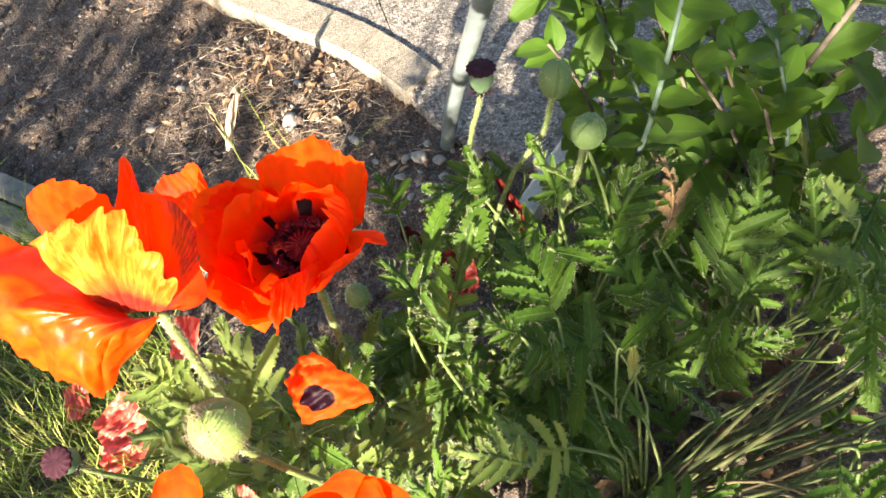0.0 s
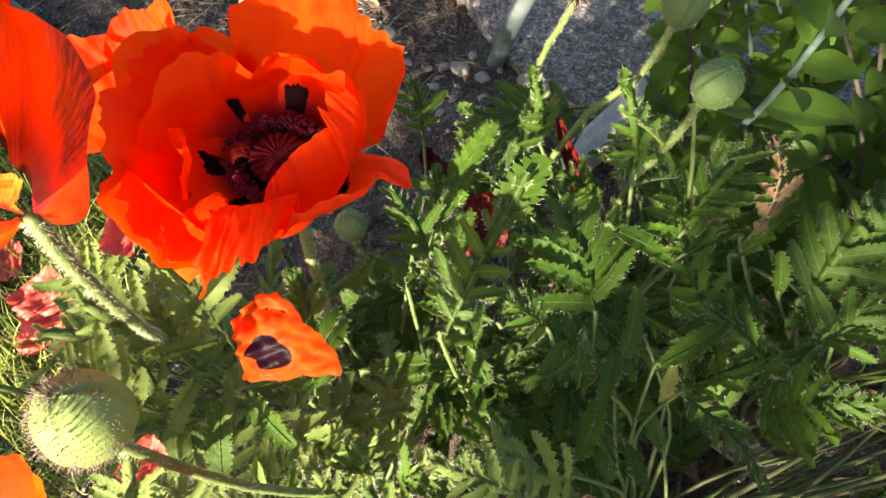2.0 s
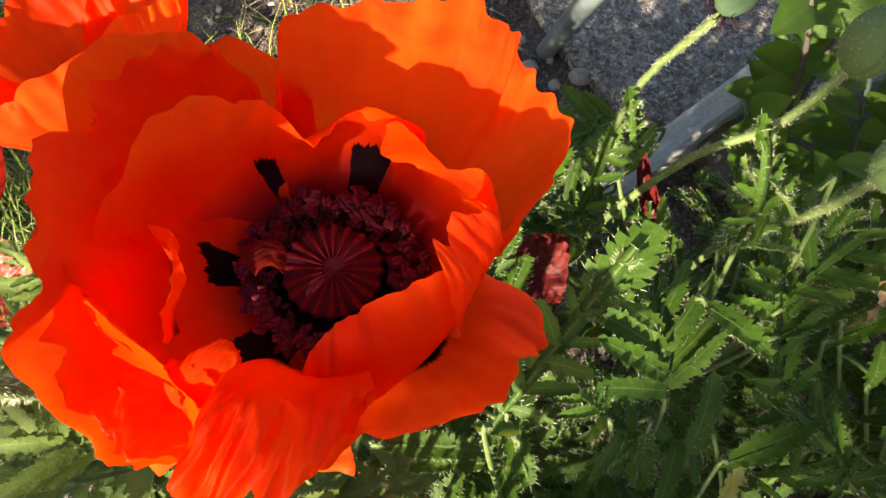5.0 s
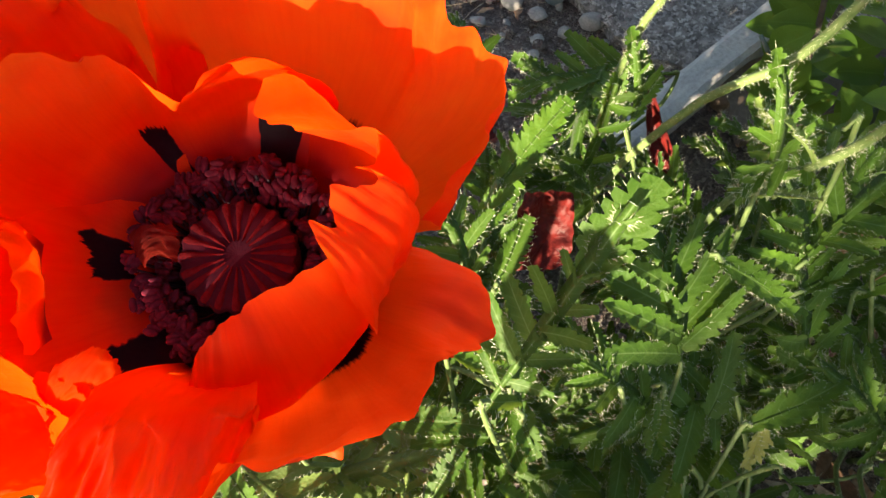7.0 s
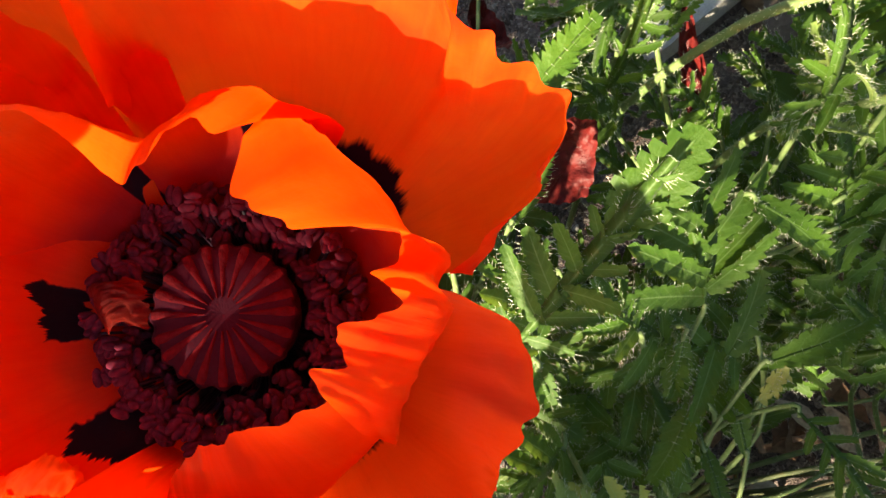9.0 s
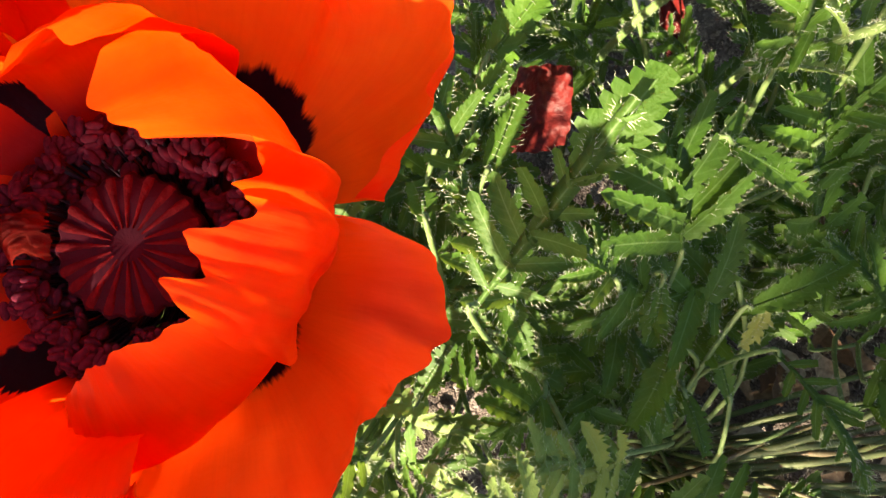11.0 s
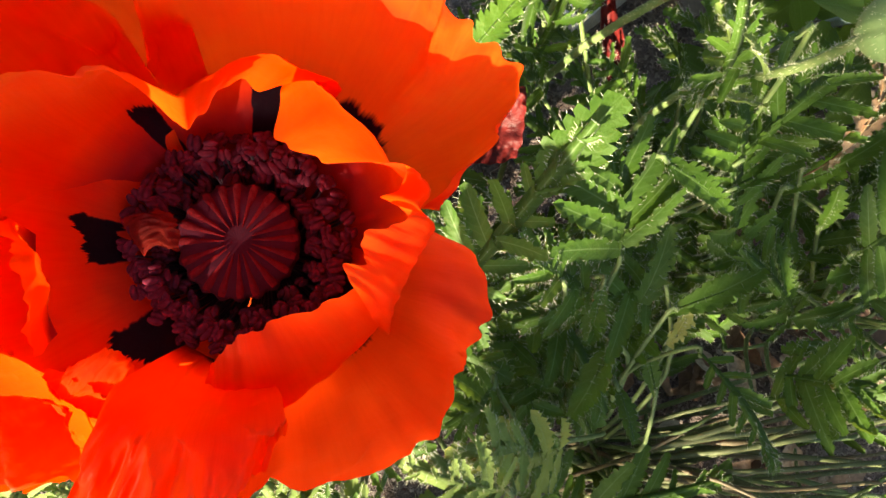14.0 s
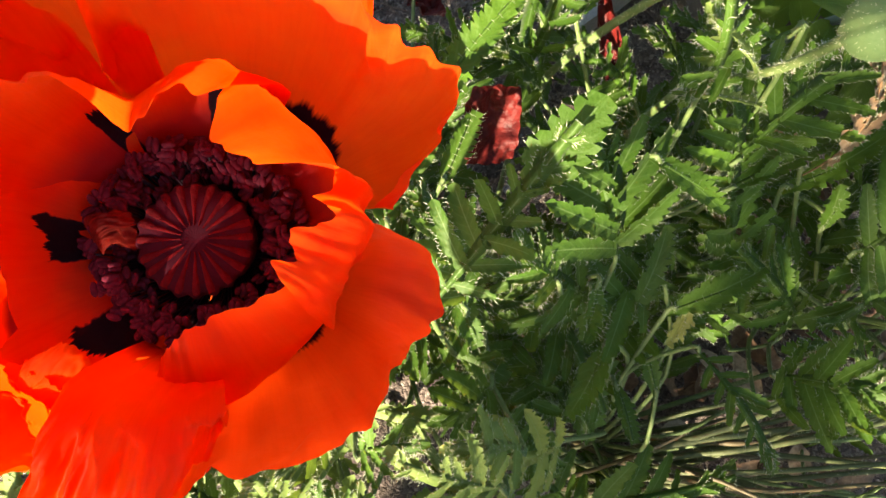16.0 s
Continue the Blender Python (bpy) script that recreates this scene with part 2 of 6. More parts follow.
KERB = speckled_material("kerb_concrete", [(0.3, (0.17, 0.150, 0.130)), (0.7, (0.36, 0.325, 0.285))], 22, 240, [(0.0, (0.13, 0.115, 0.10)), (0.6, (0.27, 0.245, 0.215)), (1.0, (0.42, 0.39, 0.35))], 0.4, 0.004)
STEEL = plain_material("galvanised_steel", [(0.3, (0.13, 0.17, 0.185)), (0.7, (0.22, 0.265, 0.285))], 34, 0.42, 0.3, relief=0.12)
WOOD = plain_material("weathered_wood", [(0.3, (0.24, 0.235, 0.235)), (0.7, (0.48, 0.475, 0.47))], 30, 0.85, relief=0.8, fine=180)
TIMBER = plain_material("old_timber", [(0.3, (0.075, 0.055, 0.040)), (0.7, (0.17, 0.13, 0.10))], 30, 0.9, relief=0.8, fine=180)
PETAL_DRY.node_tree.nodes["Principled BSDF"].inputs["Specular IOR Level"].default_value = 0.14
BARK = plain_material("bark", [(0.3, (0.060, 0.047, 0.040)), (0.7, (0.13, 0.11, 0.095))], 70, 0.9, relief=0.8)
TWIG_BLUE = plain_material("young_shoot", [(0.3, (0.05, 0.085, 0.075)), (0.7, (0.095, 0.14, 0.125))], 60, 0.5)
STRAW = varied_material("straw", [(0.0, (0.11, 0.075, 0.055)), (0.45, (0.24, 0.17, 0.12)), (0.8, (0.40, 0.31, 0.22)), (1.0, (0.55, 0.48, 0.38))])
DRY_LEAF = varied_material("dry_leaf", [(0.0, (0.10, 0.055, 0.035)), (0.5, (0.22, 0.13, 0.08)), (0.85, (0.38, 0.27, 0.18)), (1.0, (0.50, 0.42, 0.33))])
GRASS = varied_material("grass", [(0.0, (0.09, 0.16, 0.025)), (0.5, (0.20, 0.27, 0.045)), (0.8, (0.36, 0.38, 0.10)), (1.0, (0.46, 0.40, 0.20))], 0.5)
PAPERY = plain_material("papery_husk", [(0.3, (0.22, 0.15, 0.10)), (0.7, (0.46, 0.36, 0.26))], 60, 0.7, relief=0.5)
EDGING = plain_material("dark_edging", [(0.3, (0.05, 0.055, 0.06)), (0.7, (0.13, 0.135, 0.14))], 40, 0.6)

PETAL_PLAIN = petal_material("poppy_petal_plain", (0.92, 0.038, 0.010), (0.95, 0.092, 0.011), 0.05)

PETAL_CRIMSON = plain_material("wilted_petal", [(0.3, (0.46, 0.045, 0.035)), (0.62, (0.66, 0.12, 0.085)), (0.8, (0.74, 0.28, 0.21))], 60, 0.4, relief=0.8, depth=0.004)
BUD_PALE = plain_material("poppy_bud_pale", [(0.3, (0.15, 0.235, 0.06)), (0.7, (0.23, 0.31, 0.09))], 70, 0.68, relief=0.3, fine=400)

PETAL_BACK = petal_material("poppy_petal_back", (0.92, 0.038, 0.010), (0.95, 0.092, 0.011), 0.395, ragged_by=0.05)
# redder copy of PETAL, standing for the shade on one outer petal
PETAL_OUTER_SHADED = petal_material("poppy_petal_outer_shaded", (0.92, 0.030, 0.010), (0.95, 0.056, 0.012), 0.44)
PETAL_INNER = petal_material("poppy_petal_inner", (0.92, 0.038, 0.010), (0.95, 0.085, 0.011), 0.16, spots=((0.475, 0.07, 0.20, 0.47), (0.865, 0.055, 0.20, 0.46)), foot=(0.32, 0.50))

PETAL_LOW = petal_material("poppy_petal_low", (0.92, 0.038, 0.010), (0.95, 0.092, 0.011), 0.16, foot=(0.32, 0.54))
PETAL_HANGING = petal_material("poppy_petal_hanging", (0.92, 0.038, 0.010), (0.95, 0.092, 0.011), 0.08, foot=(0.07, 0.20))
# orange petal tissue darkened, so the shade on the scrap is in its colour
PETAL_SCRAP_SHADED = plain_material("poppy_petal_scrap_shaded", [(0.3, (0.075, 0.005, 0.006)), (0.7, (0.19, 0.016, 0.008))], 160, 0.7, relief=0.5)
PETAL_SCRAP_SHADED.node_tree.nodes["Principled BSDF"].inputs["Specular IOR Level"].default_value = 0.07
PETAL_TISSUE = petal_material("poppy_petal_tissue", (0.92, 0.045, 0.010), (0.95, 0.11, 0.011), 0.0, 0.7, 0.03, deep=0.0)
# orange raised above PETAL's to stand for sunlight; the gloss is its own
PETAL_SILK_SUNLIT = petal_material("poppy_petal_silky_sunlit", (0.94, 0.06, 0.010), (0.96, 0.17, 0.012), 0.05, 0.34, 0.5)
PETAL_STREAKED = petal_material("poppy_petal_streaked", (0.92, 0.045, 0.012), (0.93, 0.09, 0.014), 0.05, 0.30, 0.5, streak=0.6, band=(0.68, 0.15))
PETAL_TWIN = petal_material("poppy_petal_twin_blotch", (0.92, 0.038, 0.010), (0.95, 0.092, 0.011), 0.10, spots=((0.12, 0.06, 0.32, 0.475), (0.40, 0.06, 0.34, 0.50), (0.74, 0.12, 0.24, 0.485)), foot=(0.22, 0.46))

# ---- builders ----


def mesh_of(name, verts, faces, mats, uvs=None, slots=None, smooth=True):
    me = bpy.data.meshes.new(name)
    me.from_pydata([tuple(p) for p in verts], [], faces)
    for mt in mats if isinstance(mats, (list, tuple)) else [mats]:
        me.materials.append(mt)
    if uvs is not None:
        layer = me.uv_layers.new(name="UVMap")
        loop_vertex = np.empty(len(me.loops), dtype=np.int32)
        me.loops.foreach_get("vertex_index", loop_vertex)
        layer.data.foreach_set("uv", np.asarray(uvs, dtype=np.float32)[loop_vertex].ravel())
    if slots is not None:
        me.polygons.foreach_set("material_index", slots)
    me.polygons.foreach_set("use_smooth", [smooth] * len(me.polygons))
    me.update()
    return me


def child(name, data, parent, label="", m=None):
    ob = new(name, data)
    ob.parent = parent
    if m is not None:
        ob.matrix_basis = m
    return tagged(ob, label)


def part(name, bm, mat, parent, label="", m=None, smooth=True):
    me = bpy.data.meshes.new(name)
    bm.to_mesh(me)
    bm.free()
    me.materials.append(mat)
    me.polygons.foreach_set("use_smooth", [smooth] * len(me.polygons))
    return child(name, me, parent, label, m)


def thing(name, place, label, category, group="", kind=""):
    ob = new(name)
    ob.location = place
    ob.empty_display_size = 0.02
    return tagged(ob, label, category, group, kind)


def smooth_curve(points, n):
    """A soft curve through a few points (Catmull-Rom)."""
    p = [np.asarray(q, float) for q in points]
    p = [2 * p[0] - p[1], *p, 2 * p[-1] - p[-2]]
    out = []
    for i in range(n):
        x = i / (n - 1) * (len(p) - 3)
        k = min(int(x), len(p) - 4)
        f = x - k
        a, b, c, d = p[k:k + 4]
        out.append(0.5 * (2 * b + (c - a) * f + (2 * a - 5 * b + 4 * c - d) * f * f + (3 * b - a - 3 * c + d) * f ** 3))
    return out


def tube(points, r0, r1, sides=7, n=14, wobble=0.0, rng=None):
    """Verts and faces of a tapering stem along a soft curve, closed at both ends."""
    line = [Vector(q) for q in smooth_curve(points, n)]
    verts, faces = [], []
    for i, c in enumerate(line):
        t = (line[min(i + 1, n - 1)] - line[max(i - 1, 0)]).normalized()
        x = t.orthogonal() if i == 0 else (x - t * x.dot(t))
        x.normalize()
        y = t.cross(x)
        r = r0 + (r1 - r0) * i / (n - 1)
        if wobble:
            r *= 1 + rng.uniform(-wobble, wobble)
        verts += [c + (x * math.cos(a) + y * math.sin(a)) * r for a in (math.tau * k / sides for k in range(sides))]
    for i in range(n - 1):
        for k in range(sides):
            a, b = i * sides + k, i * sides + (k + 1) % sides
            faces.append((a, b, b + sides, a + sides))
    faces.append(tuple(range(sides))[::-1])
    faces.append(tuple(range((n - 1) * sides, n * sides)))
    return verts, faces, line


def bristles(spots, length, thick, rng, lean=0.35):
    """Thin three-sided hairs that stand on (place, normal) pairs."""
    verts, faces = [], []
    for p, nrm in spots:
        d = (nrm + Vector((rng.uniform(-lean, lean), rng.uniform(-lean, lean), rng.uniform(-lean, lean)))).normalized()
        l = length * rng.uniform(0.6, 1.2)
        a = d.orthogonal().normalized()
        b = d.cross(a)
        i = len(verts)
        verts += [p + a * thick, p - a * thick * 0.5 + b * thick * 0.87, p - a * thick * 0.5 - b * thick * 0.87, p + d * l]
        faces += [(i, i + 1, i + 3), (i + 1, i + 2, i + 3), (i + 2, i, i + 3)]
    return verts, faces


def stem(parent, points, r0, r1, mat=STEM, hairs=0, hair_length=0.004, name="stem", label="", seed=1):
    """A stem in world places, under a thing whose own place is taken off, with its bristles."""
    rng = random.Random(seed)
    verts, faces, line = tube(points, r0, r1)
    at = parent.matrix_basis.translation
    ob = child(name, mesh_of(name, [v - at for v in verts], faces, mat), parent, label)
    if hairs:
        spots = []
        for _ in range(hairs):
            x = rng.random() * (len(line) - 1.001)
            i = int(x)
            c = line[i].lerp(line[i + 1], x - i)
            t = (line[i + 1] - line[i]).normalized()
            o = t.orthogonal().normalized()
            nrm = Matrix.Rotation(rng.random() * math.tau, 3, t) @ o
            spots.append((c + nrm * (r0 + (r1 - r0) * x / len(line)) - at, nrm))
        hv, hf = bristles(spots, hair_length, 0.00013, rng)
        child("bristles", mesh_of("bristles", hv, hf, HAIR), ob, "fine pale bristles")["kind"] = "stuff"
    return ob


def petal(parent, rim, foot_z=0.0, belly=(0.62, 0.25), ruffle=0.004, seed=1, mat=PETAL, across=52, along=24, foot_r=0.008, label="", frill=0.05, fold=0.0, ridge=0.0010, crease=0.003, pleats=0.0003, crimp=0.0):
    """A petal of a flower whose foot is at the parent's origin. rim: a few (degrees round, radius, height) along its outer edge,
    each with the radius and height of its own belly, where given. belly: how far out and up the middle of its side profile bulges,
    as shares of the rim's radius and height."""
    rng = random.Random(seed)
    edge = smooth_curve(rim, across)
    mid = 0.5 * (rim[0][0] + rim[-1][0])
    ph = [rng.random() * 6.28 for _ in range(6)]
    verts, uvs = [], []
    for j, (az, r, z, *own) in enumerate(edge):
        v = j / (across - 1)
        side = min(v, 1 - v)
        short = 1 - 0.10 * (1 - min(1, side / 0.10)) ** 2 + frill * 0.5 * (math.sin(v * 19 + ph[0]) * 0.5 + math.sin(v * 43 + ph[1]) * 0.35 + math.sin(v * 83 + ph[2]) * 0.25 + 0.5 * noise.noise(Vector((v * 30, seed, 0))))
        a0 = radians(mid + (az - mid) * 0.8)
        a1 = radians(az)
        if own:
            br, bz = own
        else:
            br, bz = max(r * belly[0], 0.012) if belly[0] < 1 else belly[0] - 1, foot_z + (z - foot_z) * belly[1]
        for i in range(along):
            u = i / (along - 1) * short
            q0, q1, q2 = (1 - u) ** 2, 2 * u * (1 - u), u * u
            a = a0 + (a1 - a0) * min(1, u * 1.6)
            rr = q0 * foot_r + q1 * br + q2 * r
            zz = q0 * foot_z + q1 * bz + q2 * z
            p = Vector((rr * math.cos(a), rr * math.sin(a), zz))
            s = u ** 2.2
            wave = ruffle * s * (math.sin(v * 11 + ph[3]) + 0.6 * math.sin(v * 23 + ph[4] + u * 2) + 0.3 * math.sin(v * 47 + ph[5]))
            k = Vector((v * 7 + 0.8 * math.sin(u * 5 + ph[1]), u * 2.6, seed * 1.7))
            folds = crease * u ** 1.3 * (0.45 - 1.3 * abs(noise.noise(k))) + crease * 0.35 * u * (0.4 - abs(noise.noise(k * 2.7)))
            crumple = 0.0026 * (u ** 1.5) * noise.noise(p * 38 + Vector((seed * 3.1, 0, 0))) + 0.0008 * u * noise.noise(p * 120 + Vector((0, seed * 1.7, 0)))
            wave += ridge * u * math.sin(v * 17 + ph[2] + 1.5 * math.sin(u * 3))
            folds += pleats * u * u * math.sin(v * 84 + ph[0] + 1.5 * math.sin(u * 4) + 3 * noise.noise(Vector((v * 5, u, seed))))
            folds += crimp * u ** 1.5 * (0.35 - abs(noise.noise(p * 62 + Vector((seed, seed, 0))))) + 0.4 * crimp * u ** 1.5 * (0.3 - abs(noise.noise(p * 150 + Vector((0, seed, seed)))))
            out = Vector((math.cos(a), math.sin(a), 0.55 - fold)).normalized()
            p += out * (wave + folds + crumple) + Vector((0, 0, 0.6)) * wave * 0.5
            verts.append(p)
            uvs.append((i / (along - 1), v))
    faces = [(j * along + i, j * along + i + 1, (j + 1) * along + i + 1, (j + 1) * along + i) for j in range(across - 1) for i in range(along - 1)]
    return child("petal", mesh_of("petal", verts, faces, mat, uvs), parent, label)


def drape(flower, foot, middle, rim, seed=1, mat=PETAL, across=90, along=26, pleats=0.0012, crumple=0.003, frill=0.03, label=""):
    """A bent petal hung between three soft lines at world places, from its foot over its middle to its rim."""
    inv = flower.matrix_basis.inverted()
    lines = [[Vector(q) for q in smooth_curve(p, across)] for p in (foot, middle, rim)]
    verts, uvs = [], []
    for j in range(across):
        v = j / (across - 1)
        a, b, c = (q[j] for q in lines)
        b = 2 * b - 0.5 * (a + c)
        ahead = (lines[1][min(j + 1, across - 1)] - lines[1][max(j - 1, 0)])
        nrm = ahead.cross(c - a)
        nrm = nrm.normalized() if nrm.length > 1e-9 else Vector((0, 0, 1))
        end = 1 + frill * (noise.noise(Vector((v * 16, seed, 0))) + 0.6 * noise.noise(Vector((v * 45, 0, seed))))
        for i in range(along):
            u = i / (along - 1) * end
            p = a * (1 - u) ** 2 + b * (2 * u * (1 - u)) + c * u * u
            k = Vector((v * 6 + 0.5 * math.sin(u * 4), u * 2.4, seed * 1.7))
            lift = pleats * u ** 0.7 * math.sin(v * 44 + 2 * noise.noise(Vector((v * 4, u, seed)))) * (0.6 + noise.noise(Vector((v * 9, seed, u)))) + crumple * u * (0.4 - 1.2 * abs(noise.noise(k))) + 0.3 * crumple * u * noise.noise(k * 3)
            verts.append(inv @ (p + nrm * lift))
            uvs.append((i / (along - 1), v))
    faces = [(j * along + i, j * along + i + 1, (j + 1) * along + i + 1, (j + 1) * along + i) for j in range(across - 1) for i in range(along - 1)]
    return child("petal", mesh_of("petal", verts, faces, mat, uvs), flower, label)


def ellipsoid(n=6, m=8, sx=1.0, sy=1.0, sz=1.0):
    verts, faces = [], []
    for i in range(n + 1):
        t = math.pi * i / n
        for k in range(m):
            a = math.tau * k / m
            verts.append(Vector((sx * math.sin(t) * math.cos(a), sy * math.sin(t) * math.sin(a), sz * math.cos(t))))
    for i in range(n):
        for k in range(m):
            faces.append((i * m + k, (i + 1) * m + k, (i + 1) * m + (k + 1) % m, i * m + (k + 1) % m))
    return verts, faces


def lathe(profile, around=32, ridges=0, depth=0.0):
    verts, faces = [], []
    for r, z in profile:
        for k in range(around):
            a = math.tau * k / around
            f = 1 + depth * math.cos(ridges * a) if ridges else 1
            verts.append(Vector((r * f * math.cos(a), r * f * math.sin(a), z)))
    for i in range(len(profile) - 1):
        for k in range(around):
            faces.append((i * around + k, i * around + (k + 1) % around, (i + 1) * around + (k + 1) % around, (i + 1) * around + k))
    faces.append(tuple(range((len(profile) - 1) * around, len(profile) * around)))
    return verts, faces


def anther_mesh():
    verts, faces = [], []
    for side in (-1, 1):
        v, f = ellipsoid(6, 7, 0.00095, 0.0009, 0.0018)
        k = len(verts)
        verts += [p + Vector((side * 0.0007, 0, 0)) for p in v]
        faces += [tuple(k + q for q in g) for g in f]
    return mesh_of("anther", verts, faces, ANTHER)


def ray_mesh(r, wide, mat=None):
    """One velvety ray of the stigma, raised along the disc's top, broad at the rim."""
    verts, faces = [], []
    n = 10
    for i in range(n):
        x = i / (n - 1)
        w = wide * (0.10 + 0.90 * x) * (1 if i < n - 1 else 0.72)
        rr = r * (0.24 + 0.76 * x)
        z = 0.0006 - 0.0010 * x ** 3
        verts += [Vector((rr, -w, z - 0.0009)), Vector((rr, -w * 0.55, z)), Vector((rr, w * 0.55, z)), Vector((rr, w, z - 0.0009))]
    for i in range(n - 1):
        for k in range(3):
            a = i * 4 + k
            faces.append((a, a + 4, a + 5, a + 1))
    return mesh_of("stigma_ray", verts, faces, mat or STIGMA_RAY)


def flower_heart(parent, disc_z, disc_r=0.0136, rays=20, anthers=290, seed=3, turn=0.0, off=(0.0, 0.0)):
    """Capsule, stigma disc with its rays, and the ring of stamens."""
    rng = random.Random(seed)
    profile = [(0.003, -0.004), (0.007, 0.0), (0.0105, disc_z * 0.35), (0.0115, disc_z * 0.7), (0.0105, disc_z - 0.003)]
    v, f = lathe(profile, 28)
    child("capsule", mesh_of("capsule", v, f, STIGMA), parent, "dark purple seed capsule")
    v, f = lathe([(disc_r * 0.7, -0.0028), (disc_r * 0.97, -0.0022), (disc_r * 1.03, -0.0010), (disc_r * 0.97, 0.0), (disc_r * 0.6, 0.0009), (disc_r * 0.2, 0.0006), (0.0004, 0.0)], rays * 6, rays, 0.035)
    disc = child("stigma_disc", mesh_of("stigma_disc", v, f, STIGMA), parent, "scalloped dark stigma disc", pose(off[0], off[1], disc_z, 0, 0, turn))
    me = ray_mesh(disc_r, disc_r * 0.108)
    for k in range(rays):
        child("stigma_ray", me, disc, m=pose(0, 0, 0.0006, 0, 0, 360 * k / rays + rng.uniform(-2, 2)))
    me = anther_mesh()
    fv, ff = [], []
    for k in range(anthers):
        a = k * 2.39996 + rng.uniform(-0.15, 0.15)
        x = rng.random() ** 0.8
        r = disc_r * 1.16 + x * 0.0105
        z = disc_z - 0.008 + 0.007 * math.sin(x * 2.4) + rng.uniform(-0.003, 0.003)
        top = Vector((off[0] + r * math.cos(a), off[1] + r * math.sin(a), z))
        child("anther", me, parent, m=Matrix.Translation(top) @ Euler((rng.uniform(0.5, 1.6), rng.uniform(-0.6, 0.6), rng.uniform(0, 6.28))).to_matrix().to_4x4() @ Matrix.Scale(rng.uniform(0.85, 1.2), 4))
        foot = Vector((0.009 * math.cos(a), 0.009 * math.sin(a), 0.002))
        tv, tf, _ = tube([foot, foot.lerp(top, 0.6) + Vector((0, 0, -0.004)), top], 0.0004, 0.00035, 4, 5)
        k0 = len(fv)
        fv += tv
        ff += [tuple(k0 + q for q in g) for g in tf]
    child("filaments", mesh_of("filaments", fv, ff, FILAMENT), parent, "dark threads under the anthers")["kind"] = "stuff"


def lobe(verts, faces, uvs, hairs, o, d, nrm, length, wide, rng, teeth=6, sag=0.22, fold=0.25, u0=0.0, foot=0.78, cut=0.72):
    """One narrow lobe of a poppy leaf, its margin cut into forward-pointing teeth that end in bristles."""
    side = d.cross(nrm).normalized()
    bend = rng.uniform(-0.16, 0.16) * length
    curl = rng.uniform(-0.35, 0.35)
    ripple, phase = rng.uniform(0.1, 0.32), rng.random() * 6.28
    i0 = len(verts)
    step = length / teeth
    for k in range(teeth + 1):
        x = k / teeth
        form = (1 - x) ** 0.55 * (0.72 + 0.75 * x) if x < 1 else 0.0
        form = form * (foot + (1 - foot) * min(1, x * 3.2)) if x < 0.32 else form
        c = o + d * (length * x) - nrm * (sag * length * x * x) + side * (bend * x * x)
        verts.append(c)
        uvs.append((u0 + x, 0.0))
        for sg in (-1, 1):
            h = wide * form
            notch = h * (cut + rng.uniform(-0.08, 0.10)) + 0.0004
            up = fold * h + sg * curl * h * x + ripple * h * math.sin(2.4 * k + phase + sg)
            verts.append(c + side * (sg * notch) + nrm * up * cut)
            uvs.append((u0 + x, 0.62))
            ahead = step * rng.uniform(0.75, 1.15) if x < 1 else 0.0
            t = c + d * min(ahead, 0.9 * length * (1 - x)) + side * (sg * h * rng.uniform(0.88, 1.08)) + nrm * (up + rng.uniform(-0.12, 0.12) * h)
            verts.append(t)
            uvs.append((u0 + x, 1.0))
            # the tooth's bulging outer edge
            m = verts[-2].lerp(t, 0.55) + side * (sg * h * 0.10) - d * (step * 0.20)
            verts.append(m)
            uvs.append((u0 + x, 0.85))
            if 0 < k < teeth:
                hairs.append((m, (d * 0.4 + side * (sg * 0.9) + nrm * rng.uniform(-0.2, 0.8)).normalized()))
                hairs.append((t - d * 0.0004, (d * 0.8 + side * (sg * 0.6) + nrm * rng.uniform(-0.2, 0.5)).normalized()))
    hairs.append((verts[-7], d))
    for k in range(teeth):
        a, b = i0 + 7 * k, i0 + 7 * (k + 1)
        faces += [(a, b, b + 1, a + 1), (a, a + 4, b + 4, b), (a + 1, b + 1, a + 2, a + 3), (a + 4, a + 6, a + 5, b + 4)]


